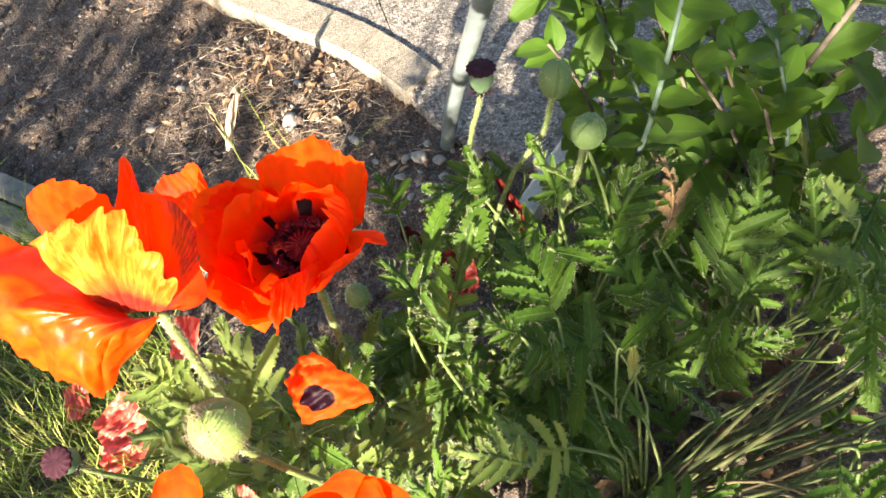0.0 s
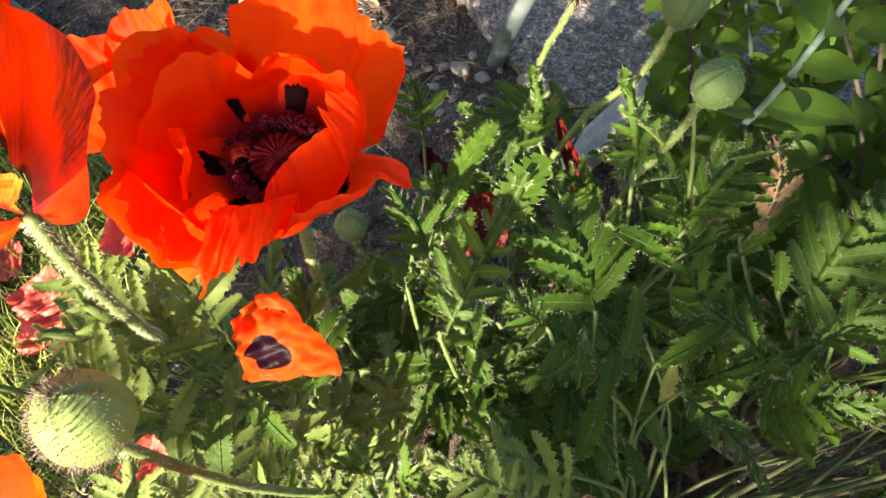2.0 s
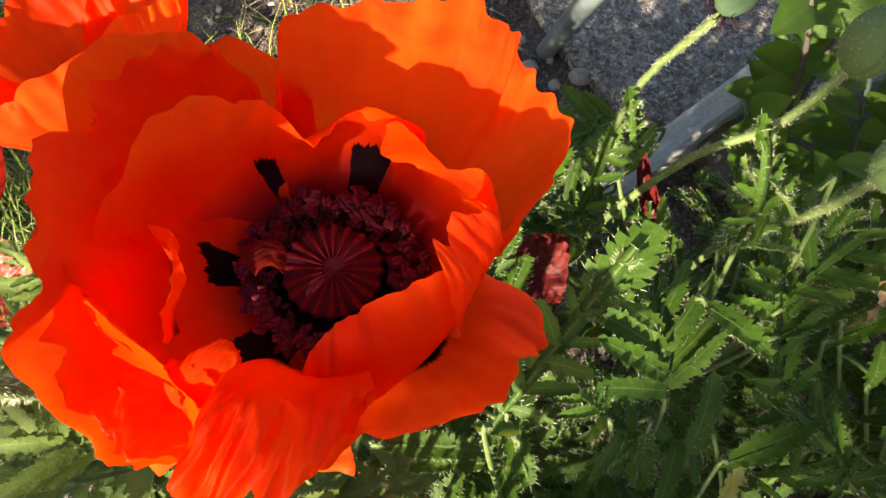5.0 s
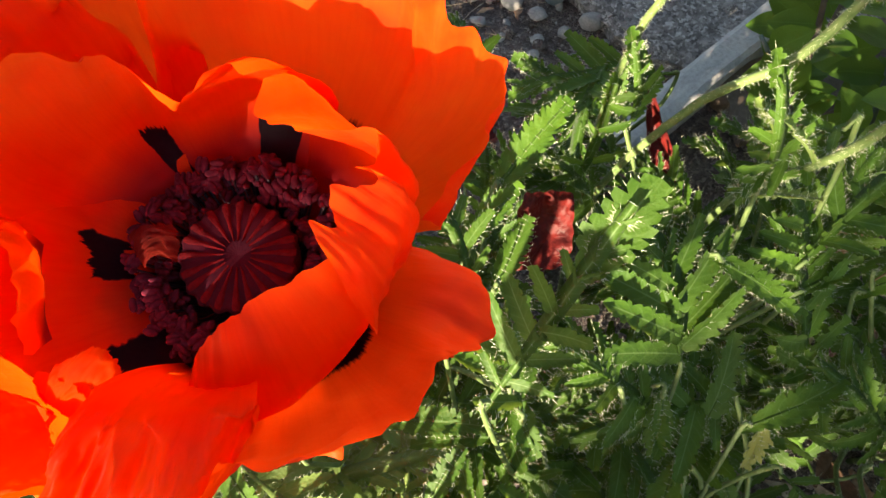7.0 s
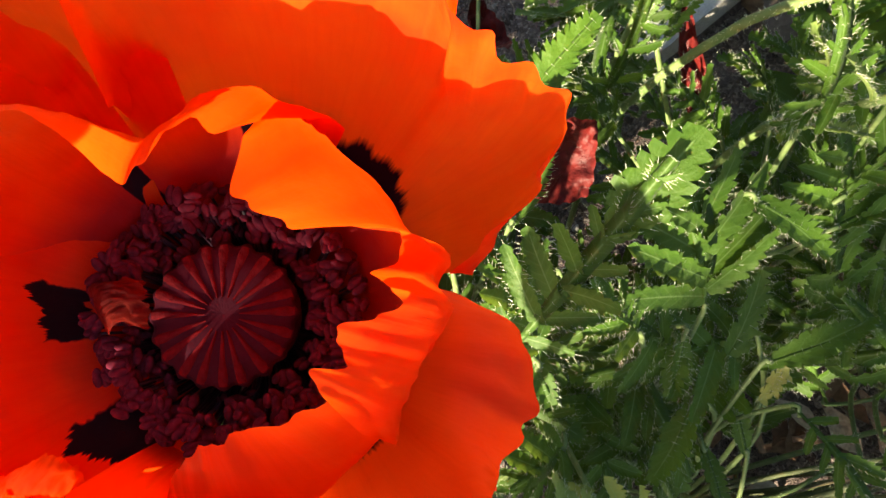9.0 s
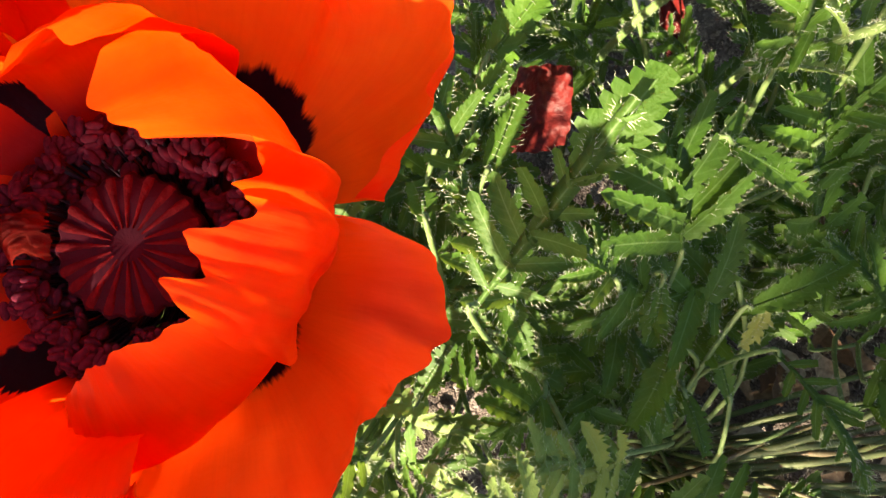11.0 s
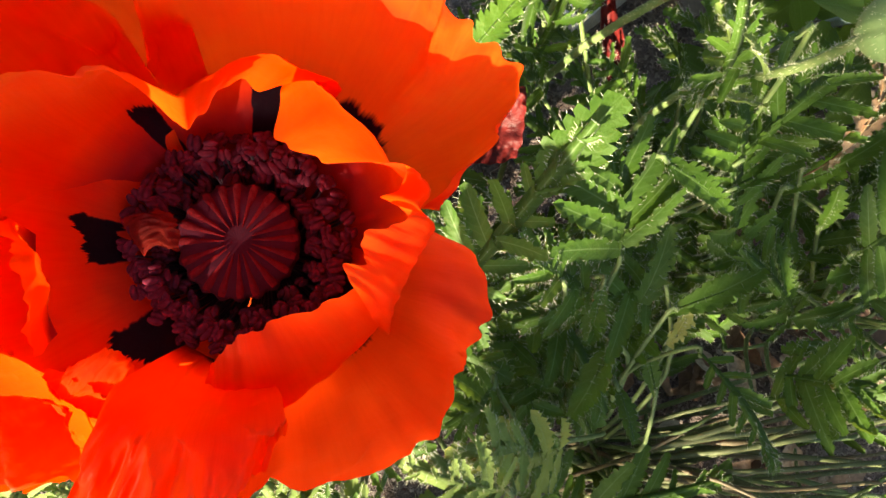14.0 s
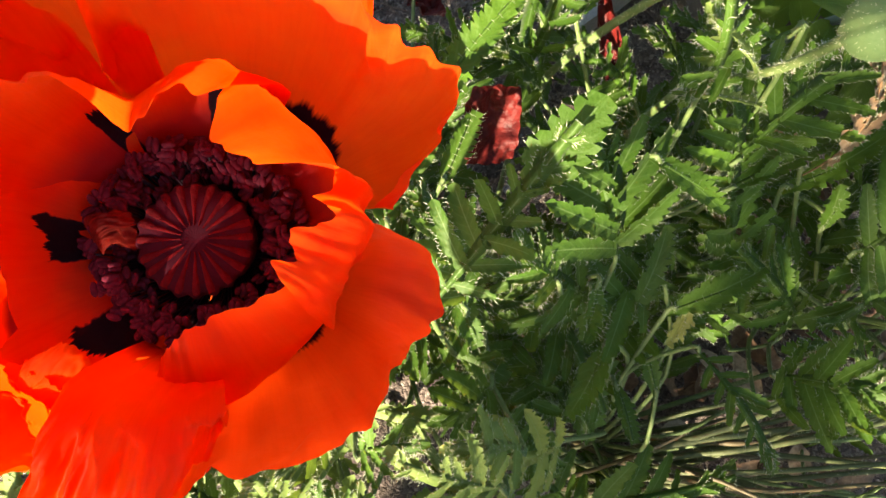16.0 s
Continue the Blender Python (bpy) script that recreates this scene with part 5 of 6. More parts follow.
def hung_petal(corners, label, mat, seed, crumple, heart=(0.5, 0.5), bow=0.15):
    """A dropped petal caught among leaves, spread between four corners, creased and with a torn edge."""
    c = [Vector(q) for q in corners]
    n = 26
    size = (c[2] - c[0]).length
    nrm = (c[2] - c[0]).cross(c[3] - c[1]).normalized()
    verts, uvs = [], []
    for i in range(n):
        for j in range(n):
            a, b = i / (n - 1), j / (n - 1)
            # rounded outline with an uneven edge
            x, y = 2 * a - 1, 2 * b - 1
            rag = 1 - 0.10 * max(abs(x), abs(y)) ** 3 * (0.5 + noise.noise(Vector((a * 6, b * 6, seed)))) - 0.10 * (x * y) ** 2
            a, b = 0.5 + x * 0.5 * rag, 0.5 + y * 0.5 * rag
            p = c[0] * ((1 - a) * (1 - b)) + c[1] * (a * (1 - b)) + c[2] * (a * b) + c[3] * ((1 - a) * b)
            k = Vector((a * 2.2, b * 3.6, seed * 1.3))
            lift = bow * (1 - x * x) * (1 - y * y) + crumple * ((0.4 - 1.4 * abs(noise.noise(k))) + 0.5 * (0.4 - abs(noise.noise(k * 2.3))) + 0.15 * noise.noise(k * 6))
            verts.append(p + nrm * (size * lift))
            d = math.hypot(a - heart[0], b - heart[1])
            uvs.append((d * 1.9, 0.5 + 0.05 * math.sin(math.atan2(b - heart[1], a - heart[0]))))
    faces = [(i * n + j, (i + 1) * n + j, (i + 1) * n + j + 1, i * n + j + 1) for i in range(n - 1) for j in range(n - 1)]
    base = c[3].copy()
    ob = new("fallen_petal", mesh_of("fallen_petal", [q - base for q in verts], faces, mat, uvs))
    ob.location = base
    return tagged(ob, label, "petal", "fallen petals")


hung_petal([(-0.084, 0.037, 0.465), (-0.043, 0.041, 0.487), (-0.005, -0.045, 0.458), (-0.099, -0.006, 0.432)], "fallen orange petal with a dark purple blotch", petal_material("fallen_petal", (0.86, 0.05, 0.012), (0.93, 0.13, 0.014), 0.40), 3, 0.13, (0.45, 0.60), -0.12)
hung_petal([(0.270, 0.184, 0.362), (0.278, 0.180, 0.360), (0.290, 0.112, 0.306), (0.262, 0.116, 0.308)], "narrow dark-red petal hanging among leaves", PETAL_DRY, 5, 0.05)
hung_petal([(0.146, 0.124, 0.373), (0.186, 0.110, 0.377), (0.168, 0.062, 0.340), (0.118, 0.072, 0.342)], "shrivelled dark-red petal caught in the leaves", PETAL_DRY, 7, 0.13)
fallen_petal((0.15, 0.33, 0.10), (10, 20, 20), 0.05, "withered pink-red petal on the soil", PETAL_DRY, 9, 0.5, 0.6)
for k, (x, y, z, w, g) in enumerate([(-0.345, 0.285, 0.215, 0.034, 20), (-0.376, 0.315, 0.128, 0.042, 10), (-0.411, 0.318, 0.064, 0.044, -10), (-0.164, 0.184, 0.42, 0.028, 60), (-0.193, -0.026, 0.40, 0.022, 30), (-0.46, 0.47, 0.05, 0.035, 80)]):
    c, a = Vector((x, y, z)), radians(g)
    e, f = Vector((math.cos(a), math.sin(a), 0.1)) * w, Vector((-math.sin(a), math.cos(a), 0.25)) * w * 0.6
    hung_petal([c - e + f, c + e + f, c + e - f, c - e - f], "wilted crimson petal crumpled among grass and leaves", PETAL_CRIMSON, 21 + k, 0.16)

# ---- shrub ----
shrub = thing("shrub", (0.60, 0.10, 0.0), "leafy green shrub with broad oval leaves", "shrub")


def oval_leaf(length, wide, curl, seed):
    rng = random.Random(seed)
    n = 10
    verts, faces, uvs = [], [], []
    for i in range(n):
        x = i / (n - 1)
        h = wide / 2 * (math.sin(math.pi * x ** 0.85) ** 0.8 + 0.012)
        z = -curl * length * x * x
        for q, s in enumerate((-1, -0.5, 0, 0.5, 1)):
            verts.append(Vector((s * h, x * length, z + abs(s) * h * 0.30 + 0.05 * h * math.sin(x * 14 + s * 3))))
            uvs.append((x * 3, abs(s)))
    for i in range(n - 1):
        for k in range(4):
            a = i * 5 + k
            faces.append((a, a + 1, a + 6, a + 5))
    return mesh_of("leaf", verts, faces, LEAF_SHRUB, uvs)


OVALS = [oval_leaf(0.075, 0.042, 0.15, 1), oval_leaf(0.065, 0.040, 0.3, 2), oval_leaf(0.085, 0.045, 0.1, 3), oval_leaf(0.055, 0.034, 0.25, 4)]


def branch(points, r0, r1, mat, leaves, seed, size=1.0, label=""):
    """A shrub branch with leaves in pairs along its upper part."""
    rng = random.Random(seed)
    b = stem(shrub, points, r0, r1, mat, 0, name="branch", label=label, seed=seed)
    at = shrub.location
    line = [Vector(q) for q in smooth_curve(points, 30)]
    leaves = int(leaves * 1.35)
    for k in range(leaves):
        i = min(28, int(3 + 26 * k / leaves))
        t = (line[i + 1] - line[i]).normalized()
        side = Matrix.Rotation(rng.uniform(0, 6.28), 3, t) @ t.orthogonal().normalized()
        d = (side + t * rng.uniform(0.1, 0.8) + Vector((0, 0, rng.uniform(-0.1, 0.5)))).normalized()
        z = (Vector((rng.uniform(-0.5, 0.5), rng.uniform(-0.6, 0.2), 1)) - d * d.z).normalized()
        x = d.cross(z).normalized()
        z = x.cross(d)
        s = size * rng.uniform(0.6, 1.2)
        m = Matrix.Translation(line[i] - at) @ Matrix((x, d, z)).transposed().to_4x4() @ Matrix.Scale(s, 4)
        child("leaf", OVALS[rng.randrange(4)], shrub, m=m)


branch([(0.565, 0.07, 0.0), (0.575, 0.07, 0.15), (0.64, 0.05, 0.34), (0.70, 0.02, 0.52), (0.76, 0.0, 0.68)], 0.0065, 0.003, BARK, 20, 1)
branch([(0.46, 0.13, 0.0), (0.458, 0.125, 0.25), (0.44, 0.08, 0.42), (0.44, 0.06, 0.56), (0.47, 0.07, 0.68)], 0.005, 0.0025, TWIG_BLUE, 18, 2)
branch([(0.62, 0.14, 0.0), (0.62, 0.16, 0.2), (0.58, 0.18, 0.40), (0.56, 0.17, 0.58)], 0.006, 0.0025, BARK, 20, 3)
branch([(0.70, 0.10, 0.0), (0.72, 0.08, 0.2), (0.78, 0.04, 0.36), (0.86, 0.0, 0.48)], 0.006, 0.003, BARK, 20, 4)
branch([(0.52, 0.22, 0.0), (0.50, 0.23, 0.2), (0.46, 0.24, 0.36), (0.41, 0.24, 0.47)], 0.004, 0.002, BARK, 20, 5, 0.8)
branch([(0.56, 0.28, 0.0), (0.58, 0.30, 0.2), (0.56, 0.32, 0.40), (0.50, 0.33, 0.52)], 0.004, 0.002, BARK, 20, 6, 0.85)
branch([(0.72, 0.26, 0.0), (0.72, 0.27, 0.2), (0.70, 0.28, 0.40), (0.66, 0.27, 0.55)], 0.005, 0.002, BARK, 20, 7)
branch([(0.47, 0.14, 0.0), (0.47, 0.15, 0.12), (0.45, 0.18, 0.24), (0.40, 0.22, 0.33)], 0.004, 0.002, TWIG_BLUE, 16, 8, 0.85)
branch([(0.60, 0.12, 0.0), (0.58, 0.12, 0.12), (0.54, 0.08, 0.24), (0.50, 0.03, 0.36)], 0.005, 0.0025, BARK, 14, 9)
branch([(0.80, 0.16, 0.0), (0.82, 0.16, 0.2), (0.88, 0.14, 0.4), (0.92, 0.12, 0.52)], 0.005, 0.0025, BARK, 18, 10)
branch([(0.60, 0.36, 0.0), (0.60, 0.37, 0.2), (0.56, 0.36, 0.36), (0.48, 0.34, 0.46)], 0.004, 0.002, BARK, 20, 12, 0.85)
branch([(0.66, 0.40, 0.0), (0.68, 0.42, 0.2), (0.70, 0.42, 0.40), (0.72, 0.42, 0.56)], 0.004, 0.002, BARK, 20, 13, 0.9)
branch([(0.80, 0.30, 0.0), (0.82, 0.32, 0.2), (0.82, 0.32, 0.40), (0.80, 0.32, 0.56)], 0.004, 0.002, BARK, 20, 14, 0.9)
for k, (x, y, z) in enumerate([(0.527, 0.288, 0.42), (0.562, 0.209, 0.45), (0.579, 0.144, 0.48), (0.612, 0.104, 0.5), (0.536, 0.127, 0.45), (0.54, 0.064, 0.5), (0.57, 0.028, 0.52), (0.564, 0.028, 0.45), (0.684, 0.11, 0.45), (0.545, 0.227, 0.4)]):
    rng = random.Random(90 + k)
    fx, fy = x + rng.uniform(0.02, 0.12), y + rng.uniform(-0.14, -0.04)
    branch([(fx, fy, 0.0), (fx, fy + 0.01, z * 0.35), (0.6 * fx + 0.4 * x, 0.5 * fy + 0.5 * y, z * 0.72), (x, y, z)], 0.004, 0.002, TWIG_BLUE if k % 3 == 0 else BARK, 20, 40 + k, 0.8)
branch([(0.66, 0.02, 0.0), (0.68, 0.0, 0.2), (0.72, -0.06, 0.34), (0.76, -0.12, 0.42)], 0.005, 0.0025, BARK, 14, 11)

# ---- pole, board, edging ----
pole = thing("metal_pole", (0.368, 0.600, -0.03), "leaning galvanised steel pole beside the paving", "pole")
v, f, _ = tube([(0, 0, -0.05), (0.003, -0.125, 0.25), (0.008, -0.25, 0.50), (0.011, -0.34, 0.68)], 0.0145, 0.0145, 24, 12)
child("tube", mesh_of("tube", v, f, STEEL), pole)
v, f = lathe([(0.0152, -0.006), (0.0158, 0.0), (0.0152, 0.004), (0.005, 0.006)], 24)
child("end_cap", mesh_of("end_cap", v, f, STEEL), pole, m=Matrix.Translation((0.011, -0.34, 0.68)) @ Vector((0.01, -0.46, 0.9)).to_track_quat("Z", "Y").to_matrix().to_4x4())


def board(name, a, b, wide, thick, mat, label, category, seed, tilt=0.0):
    """A weathered board from a to b, split and worn at its edges."""
    rng = random.Random(seed)
    a, b = Vector(a), Vector(b)
    d = b - a
    length = d.length
    bm = bmesh.new()
    n, m_ = 26, 7
    grid = {}
    for s in (1, 0):
        for i in range(n):
            for j in range(m_):
                x = length * i / (n - 1)
                y = wide * (j / (m_ - 1) - 0.5)
                worn = 0.003 if j in (0, m_ - 1) else 0.0
                z = (thick / 2 - worn) * (1 if s else -1) + (0.0016 * noise.noise(Vector((x * 12, y * 160, seed))) if s else 0)
                grid[s, i, j] = bm.verts.new((x + (rng.uniform(-0.006, 0.006) if i in (0, n - 1) else 0), y + rng.uniform(-0.0008, 0.0008), z))
    for i in range(n - 1):
        for j in range(m_ - 1):
            bm.faces.new((grid[1, i, j], grid[1, i + 1, j], grid[1, i + 1, j + 1], grid[1, i, j + 1]))
            bm.faces.new((grid[0, i, j + 1], grid[0, i + 1, j + 1], grid[0, i + 1, j], grid[0, i, j]))
        for j in (0, m_ - 1):
            q = (grid[1, i, j], grid[0, i, j], grid[0, i + 1, j], grid[1, i + 1, j])
            bm.faces.new(q if j == 0 else q[::-1])
    for j in range(m_ - 1):
        for i in (0, n - 1):
            q = (grid[1, i, j], grid[1, i, j + 1], grid[0, i, j + 1], grid[0, i, j])
            bm.faces.new(q if i == 0 else q[::-1])
    bmesh.ops.recalc_face_normals(bm, faces=bm.faces)
    me = bpy.data.meshes.new(name)
    bm.to_mesh(me)
    bm.free()
    me.materials.append(mat)
    ob = new(name, me)
    ob.matrix_basis = Matrix.Translation(a) @ pose(0, 0, 0, 0, 0, math.degrees(math.atan2(d.y, d.x))) @ pose(0, 0, 0, tilt, -math.degrees(math.asin(d.z / length)), 0)
    return tagged(ob, label, category)


board("wooden_board", (0.345, 0.283, 0.045), (0.66, 0.418, 0.050), 0.044, 0.040, WOOD, "split weathered grey wooden board on the soil", "board", 3, -10)
board("wooden_board", (0.50, 0.30, 0.036), (0.80, 0.31, 0.042), 0.10, 0.03, TIMBER, "old brown timber lying under the shrub", "board", 4, 5)
for k in range(2):
    board("edging_board", (-0.62 - 0.052 * k, 1.36 - 0.03 * k, 0.015), (-0.24 - 0.052 * k, 0.70 - 0.03 * k, 0.012), 0.052, 0.05, EDGING, "dark weathered edging board beside the lawn", "board", 5 + k)

# kerb along the paving
kerb = thing("kerb", (0.199, 1.272, 0.0), "worn pale concrete kerb along the paving", "kerb", kind="structure")
line = [Vector(q) for q in smooth_curve([(x, y, 0) for x, y in EDGE], 140)]
for k, (i0, i1) in enumerate([(4, 9), (9, 14), (14, 22), (22, 30), (30, 38), (38, 45), (45, 52), (52, 58)]):
    rng = random.Random(60 + k)
    bm = bmesh.new()
    rows = []
    for i in range(i0, i1 + 1):
        t = (line[i + 1] - line[i - 1]).normalized()
        nrm = Vector((-t.y, t.x, 0))
        c = line[i] + t * (0.0012 if i == i0 else -0.0012 if i == i1 else 0) - kerb.location
        j = [rng.uniform(-0.0025, 0.0025) for _ in range(4)]
        rows.append([bm.verts.new(c + nrm * w + Vector((0, 0, h))) for w, h in ((-0.012 + j[0], -0.04), (-0.010 + j[1], 0.024), (-0.004, 0.031 + j[2] * 0.5), (0.085, 0.031 + j[3] * 0.5), (0.092, 0.020))])
    for a, b in zip(rows, rows[1:]):
        for q in range(4):
            bm.faces.new((a[q], b[q], b[q + 1], a[q + 1]))
    for r in (rows[0], rows[-1]):
        bm.faces.new(r)
    bmesh.ops.recalc_face_normals(bm, faces=bm.faces)
    part("kerb_stone", bm, KERB, kerb, smooth=False)

# ---- litter, stones, grass ----
BALL = bmesh.new()
bmesh.ops.create_icosphere(BALL, subdivisions=2, radius=1.0)
ball_v = [v.co.copy() for v in BALL.verts]
ball_f = [tuple(v.index for v in f.verts) for f in BALL.faces]
BALL.free()


def pebble(size, rng):
    o = Vector((rng.uniform(-50, 50), rng.uniform(-50, 50), 0))
    sx, sy, sz = size * rng.uniform(0.8, 1.3), size * rng.uniform(0.7, 1.0), size * rng.uniform(0.5, 0.85)
    r = Euler((rng.uniform(-0.3, 0.3), rng.uniform(-0.3, 0.3), rng.uniform(0, 6.28))).to_matrix()
    out = []
    planes = [(Vector((rng.gauss(0, 1), rng.gauss(0, 1), rng.gauss(0, 1))).normalized(), rng.uniform(0.55, 0.85)) for _ in range(7)]
    for p in ball_v:
        q = p * (1 + 0.30 * noise.noise(p * 1.3 + o))
        for n, h in planes:
            over = q.dot(n) - h
            if over > 0:
                q = q - n * (over * 0.9)
        out.append(r @ Vector((q.x * sx, q.y * sy, q.z * sz)))
    return out


def on_bed(rng):
    while True:
        x, y = rng.uniform(-0.75, 0.7), rng.uniform(-0.1, 2.1)
        if x < 0.39 - 0.42 * max(0, y - 0.75) and not (x > 0.36 and y > 0.44):
            return x, y


rng = random.Random(21)
verts, faces = [], []
for k in range(5200):
    x, y = on_bed(rng)
    s = 0.0012 + 0.0060 * rng.random() ** 6
    z = ground_height(x, y)
    i = len(verts)
    verts += [p + Vector((x, y, z + s * 0.25)) for p in pebble(s, rng)]
    faces += [tuple(i + q for q in f) for f in ball_f]
tagged(new("gravel", mesh_of("gravel", verts, faces, STONE)), "small grey pebbles and grit on the soil", "gravel", kind="stuff")
verts, faces = [], []
for k in range(5200):
    x, y = on_bed(rng)
    s = 0.0025 + 0.0135 * rng.random() ** 4
    z = ground_height(x, y)
    i = len(verts)
    verts += [p + Vector((x, y, z + s * 0.15)) for p in pebble(s, rng)]
    faces += [tuple(i + q for q in f) for f in ball_f]
tagged(new("soil_clods", mesh_of("soil_clods", verts, faces, SOIL)), "crumbled brown clods of soil", "soil", kind="stuff")
for k, (x, y, s) in enumerate([(0.309, 0.585, 0.017), (0.335, 0.540, 0.016), (0.135, 0.845, 0.019), (0.285, 0.60, 0.011), (0.36, 0.50, 0.014), (0.25, 0.56, 0.012), (0.40, 0.505, 0.02), (-0.03, 1.122, 0.014), (-0.134, 1.057, 0.012), (0.22, 0.70, 0.012), (0.30, 0.47, 0.013), (0.02, 0.95, 0.011), (0.20, 0.95, 0.015), (0.37, 0.55, 0.010), (0.34, 0.60, 0.009), (0.26, 0.61, 0.010), (0.27, 0.52, 0.009), (0.32, 0.50, 0.011), (0.23, 0.63, 0.008), (0.29, 0.55, 0.009), (0.24, 0.50, 0.010), (0.35, 0.46, 0.010), (0.40, 0.46, 0.012)]):
    me = mesh_of("stone", pebble(s, rng), ball_f, ROCK)
    ob = new("stone", me)
    ob.location = (x, y, ground_height(x, y) + s * 0.35)
    tagged(ob, "rough pale grey stone on the soil", "stone", "stones")

verts, faces = [], []
for k in range(1700):
    x, y = on_bed(rng)
    if rng.random() < 0.5:
        x, y = 0.15 + rng.gauss(0, 0.14), 0.95 + rng.gauss(0, 0.17)
        if x > 0.40 - 0.42 * max(0, y - 0.75):
            continue
    a = rng.random() * math.tau
    l = rng.uniform(0.012, 0.075)
    z = ground_height(x, y) + rng.uniform(0.003, 0.012)
    d = Vector((math.cos(a), math.sin(a), rng.uniform(-0.12, 0.12))) * l
    c = Vector((x, y, z))
    tv, tf, _ = tube([c, c + d * 0.5 + Vector((rng.uniform(-1, 1), rng.uniform(-1, 1), 0.3)) * l * 0.1, c + d], rng.uniform(0.0005, 0.0012), 0.0004, 4, 4)
    i = len(verts)
    verts += tv
    faces += [tuple(i + q for q in f) for f in tf]
tagged(new("straw_litter", mesh_of("straw_litter", verts, faces, STRAW)), "dry straw and stalk bits scattered on soil", "litter", kind="stuff")
verts, faces = [], []
for k in range(230):
    if k < 120:
        x, y = 0.2 + rng.gauss(0, 0.14), 0.98 + rng.gauss(0, 0.24)
        if x > 0.42 - 0.42 * max(0, y - 0.75) or y < 0.4:
            continue
        l, wd = rng.uniform(0.012, 0.04), rng.uniform(0.006, 0.016)
    else:
        x, y = rng.uniform(0.15, 0.62), rng.uniform(-0.40, 0.02)
        l, wd = rng.uniform(0.03, 0.075), rng.uniform(0.012, 0.03)
    m = Matrix.Translation((x, y, ground_height(x, y) + 0.008)) @ Euler((rng.uniform(-0.5, 0.5), rng.uniform(-0.5, 0.5), rng.random() * 6.28)).to_matrix().to_4x4()
    i = len(verts)
    for q in range(6):
        u = q / 5
        h = wd / 2 * (math.sin(math.pi * (0.06 + 0.9 * u)) + rng.uniform(-0.25, 0.25))
        for s in (-1, 0, 1):
            verts.append(m @ Vector((l * (u - 0.5), s * h * rng.uniform(0.7, 1.2), 0.006 * math.sin(u * 3) + rng.uniform(0.1, 0.8) * h * s * s)))
    faces += [(i + 3 * q + s, i + 3 * q + 3 + s, i + 3 * q + 4 + s, i + 3 * q + 1 + s) for q in range(5) for s in range(2)]
tagged(new("dry_leaf_litter", mesh_of("dry_leaf_litter", verts, faces, DRY_LEAF)), "curled brown dead leaves on the soil", "litter", kind="stuff")

# a dry stalk that stands in the bed
stalk = thing("dry_stalk", (0.0, 0.775, 0.0), "upright dry straw stalk with a papery leaf", "stalk")
stem(stalk, [(0.0, 0.775, -0.01), (0.0, 0.765, 0.08), (0.002, 0.755, 0.16), (0.002, 0.75, 0.22)], 0.0022, 0.0014, STEM_OLD_SHADED, 0, seed=4)
rng = random.Random(77)
for k in range(22):
    z = 0.10 + 0.12 * k / 21
    a = rng.random() * math.tau
    c = Vector((0.001 + 0.003 * math.cos(a), 0.760 - 0.05 * (z - 0.08) + 0.003 * math.sin(a), z))
    stem(stalk, [c, c + Vector((0.002 * math.cos(a), 0.002 * math.sin(a), 0.010)), c + Vector((0.003 * math.cos(a), 0.003 * math.sin(a), 0.020))], 0.0016, 0.0004, PAPERY if k % 3 else STEM_OLD_SHADED, 0, name="spikelet", seed=k)
n = 12
husk_v = []
for i in range(n):
    u = i / (n - 1)
    c = Vector((-0.012 + 0.075 * u, 0.765 + 0.035 * u, 0.10 + 0.115 * u - 0.03 * u * u))
    h = 0.0095 * (math.sin(math.pi * (0.05 + 0.9 * u)) ** 0.6)
    side = Vector((0.55, -0.6, -0.3)).normalized()
    husk_v += [c - side * h, c + Vector((0, -0.003, 0.002)), c + side * h]
husk_f = [(3 * i + j, 3 * i + 3 + j, 3 * i + 4 + j, 3 * i + 1 + j) for i in range(n - 1) for j in range(2)]
child("husk", mesh_of("husk", [q - stalk.location for q in husk_v], husk_f, PAPERY), stalk, "brown papery curled leaf")


def grass_patch(name, count, spot, label, seed, tall):
    rng = random.Random(seed)
    verts, faces = [], []
    for k in range(count):
        x, y = spot(rng)
        l = tall * rng.uniform(0.4, 1.2)
        a = rng.random() * math.tau
        d = Vector((math.cos(a), math.sin(a), 0))
        s = Vector((-d.y, d.x, 0)) * rng.uniform(0.0010, 0.0027)
        bend = rng.uniform(0.2, 0.9)
        c = Vector((x, y, ground_height(x, y) - 0.002))
        i = len(verts)
        for q in range(5):
            u = q / 4
            p = c + d * (l * bend * u * u) + Vector((0, 0, l * u * (1 - 0.35 * bend * u)))
            verts += [p - s * (1 - 0.92 * u), p + s * (1 - 0.92 * u)]
        faces += [(i + 2 * q, i + 2 * q + 1, i + 2 * q + 3, i + 2 * q + 2) for q in range(4)]
    tagged(new(name, mesh_of(name, verts, faces, GRASS)), label, "grass", kind="stuff")


def lawn_spot(rng):
    while True:
        x, y = (rng.uniform(-1.3, -0.22), rng.uniform(-0.35, 1.9)) if rng.random() < 0.25 else (rng.uniform(-0.85, -0.22), rng.uniform(0.1, 1.3))
        if x < -0.24 - 0.58 * max(0, y - 0.74) - 0.03 and x < -0.2 - 0.1 * math.sin(y * 9):
            return x, y


grass_patch("lawn", 9000, lawn_spot, "unmown yellow-green lawn grass", 31, 0.10)
grass_patch("grass_tuft", 60, lambda r: (r.gauss(-0.04, 0.10), r.gauss(0.66, 0.06)), "thin green grass blades in the soil", 32, 0.13)

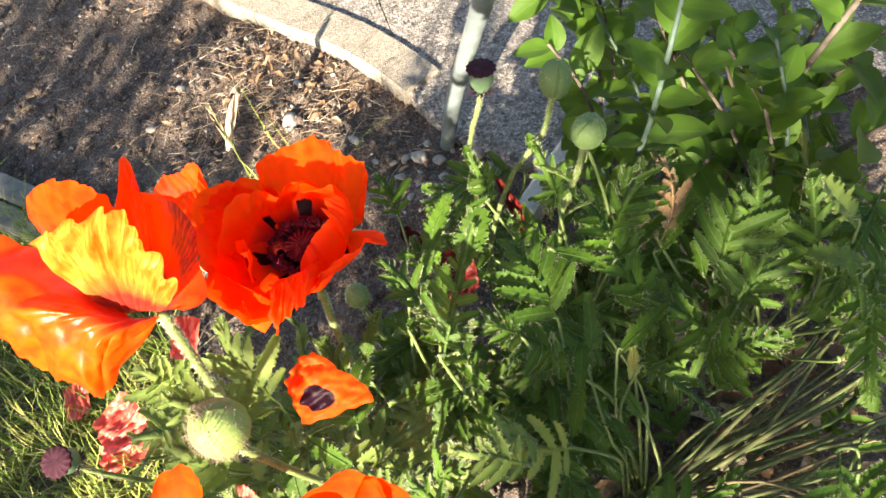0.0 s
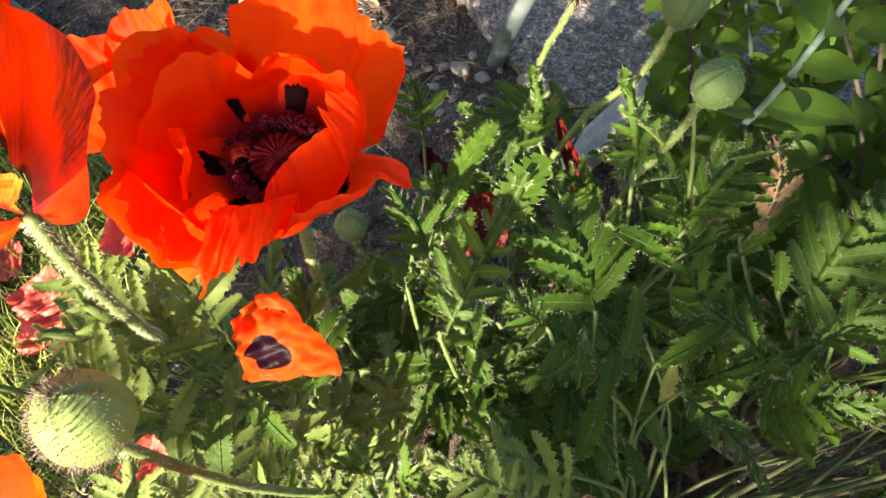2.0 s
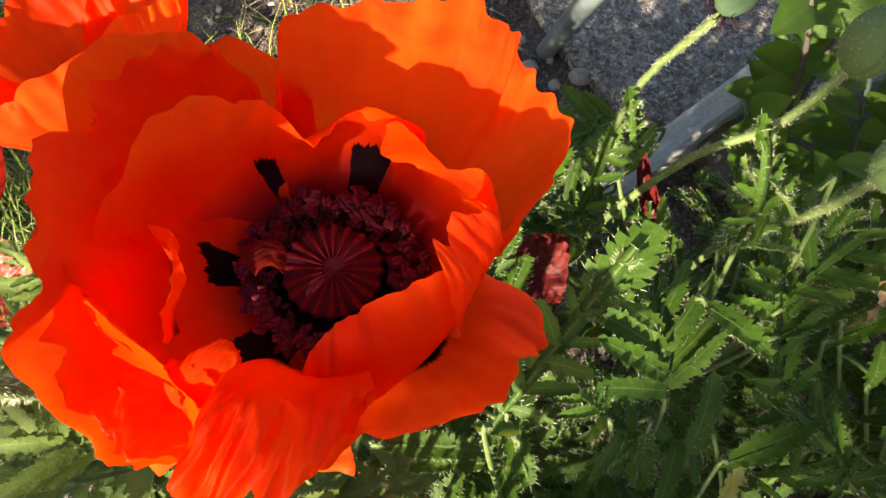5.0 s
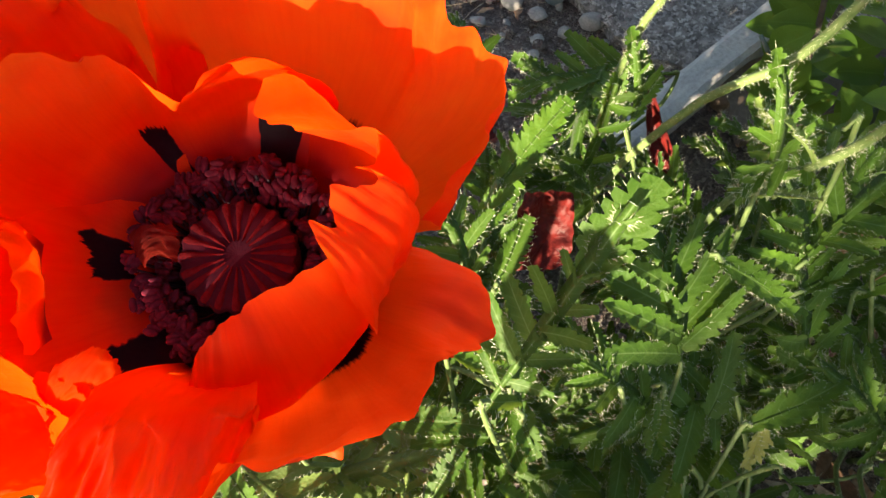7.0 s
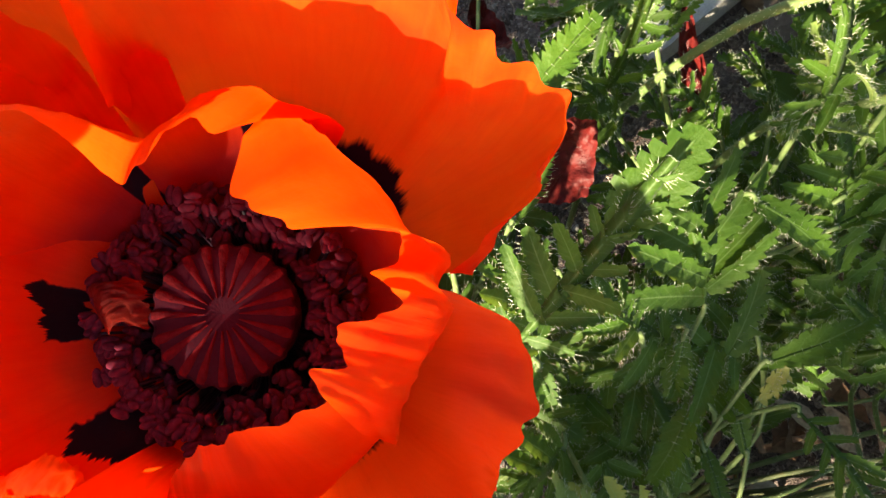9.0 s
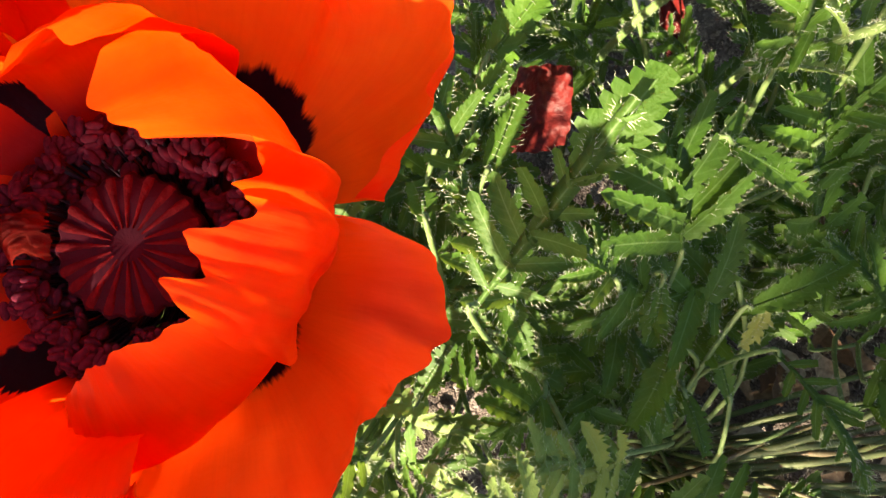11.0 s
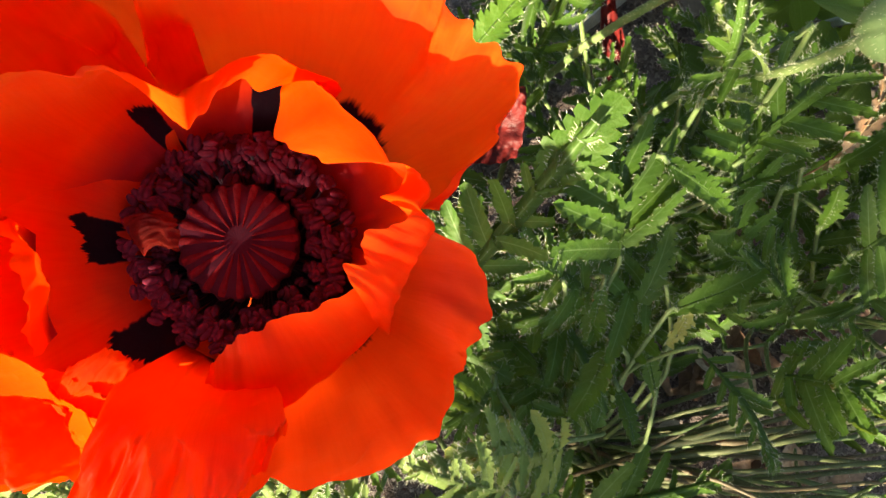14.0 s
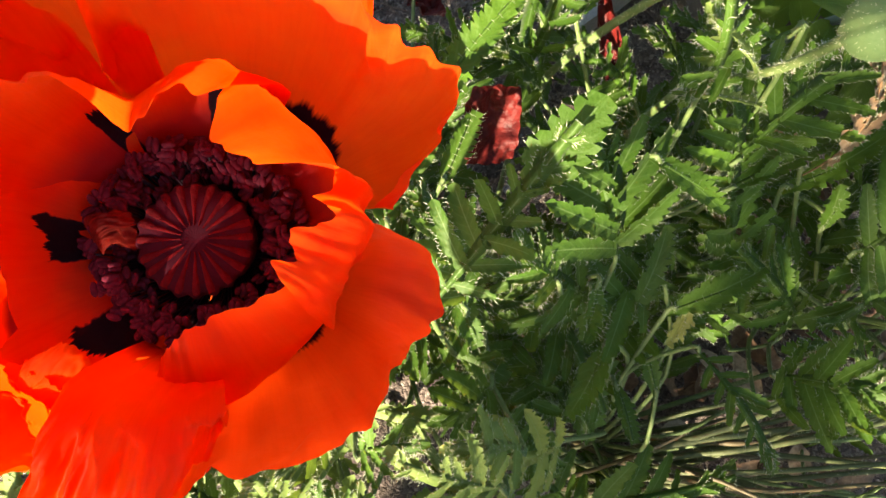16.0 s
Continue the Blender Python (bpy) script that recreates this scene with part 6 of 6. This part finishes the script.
# ---- unseen hedge added behind the viewer to dapple the low evening sun ----
hedge = thing("hedge", (-2.25, -1.98, 0.0), "unseen leafy hedge added to cast dappled shade", "hedge")
hedge.rotation_euler = (0, 0, math.atan2(-0.75, 0.66))
for k in range(6):
    x = -1.5 + 0.6 * k
    v, f, _ = tube([(x, 0.08, 0.0), (x + 0.05, 0.08, 0.6), (x - 0.04, 0.1, 1.3), (x + 0.1, 0.08, 2.0)], 0.02, 0.006)
    child("trunk", mesh_of("trunk", v, f, BARK), hedge)


def shade_leaves(x0, x1, z0, z1, count, seed, size=1.0, depth=0.05):
    rng = random.Random(seed)
    hv, hf, hu = [], [], []
    for k in range(count):
        l = size * rng.uniform(0.05, 0.085)
        m = Matrix.Translation((rng.uniform(x0, x1), rng.gauss(0, depth), rng.uniform(z0, z1))) @ Euler((rng.uniform(-0.2, 1.7), rng.uniform(-0.6, 0.6), rng.gauss(0, 0.8))).to_matrix().to_4x4()
        i = len(hv)
        for q in range(5):
            u = q / 4
            h = l * 0.3 * math.sin(math.pi * (0.05 + 0.9 * u))
            for sd in (-1, 0, 1):
                hv.append(m @ Vector((sd * h, l * u, -0.15 * l * u * u + 0.3 * h * abs(sd))))
                hu.append((u * 3, abs(sd)))
        hf += [(i + 3 * q + sd, i + 3 * q + 1 + sd, i + 3 * q + 4 + sd, i + 3 * q + 3 + sd) for q in range(4) for sd in range(2)]
    child("foliage", mesh_of("foliage", hv, hf, LEAF_SHRUB, hu), hedge)["kind"] = "stuff"


# leaf clumps placed where their shadows should fall, small ones for the flower's heart
shade_leaves(0.26, 0.49, 0.5, 2.3, 520, 1)
shade_leaves(0.49, 0.66, 0.5, 1.28, 185, 12)
shade_leaves(0.49, 0.66, 1.48, 2.3, 195, 13)
shade_leaves(0.49, 0.66, 1.28, 1.48, 14, 14)
shade_leaves(0.66, 1.6, 0.5, 2.3, 2313, 17)
shade_leaves(0.15, 0.26, 0.5, 2.3, 380, 2, 0.6)
shade_leaves(0.135, 0.30, 0.9, 1.58, 500, 6, 0.6)
shade_leaves(0.05, 0.13, 1.885, 1.925, 110, 15, 0.45, 0.006)
shade_leaves(-0.012, 0.026, 1.897, 1.915, 120, 16, 0.22, 0.004)
shade_leaves(0.020, 0.050, 1.905, 1.915, 55, 19, 0.24, 0.004)
shade_leaves(0.000, 0.052, 1.912, 1.936, 95, 18, 0.24, 0.004)
shade_leaves(-0.42, 0.0, 1.10, 1.47, 300, 3)
shade_leaves(0.0, 0.12, 1.10, 1.40, 40, 7, 0.6)
shade_leaves(0.12, 0.22, 1.83, 1.95, 45, 9, 0.6)
shade_leaves(-0.22, -0.12, 1.42, 1.70, 80, 10, 0.55)
shade_leaves(0.28, 0.60, 1.05, 1.55, 22, 11)
shade_leaves(-1.8, -0.90, 0.5, 2.3, 1500, 4)
shade_leaves(-0.90, -0.60, 1.0, 1.42, 150, 8)
shade_leaves(-0.92, -0.58, 1.40, 1.56, 22, 20)
shade_leaves(-1.5, -0.92, 1.40, 1.56, 60, 21)
shade_leaves(0.16, 0.27, 1.46, 1.58, 46, 22, 0.6)
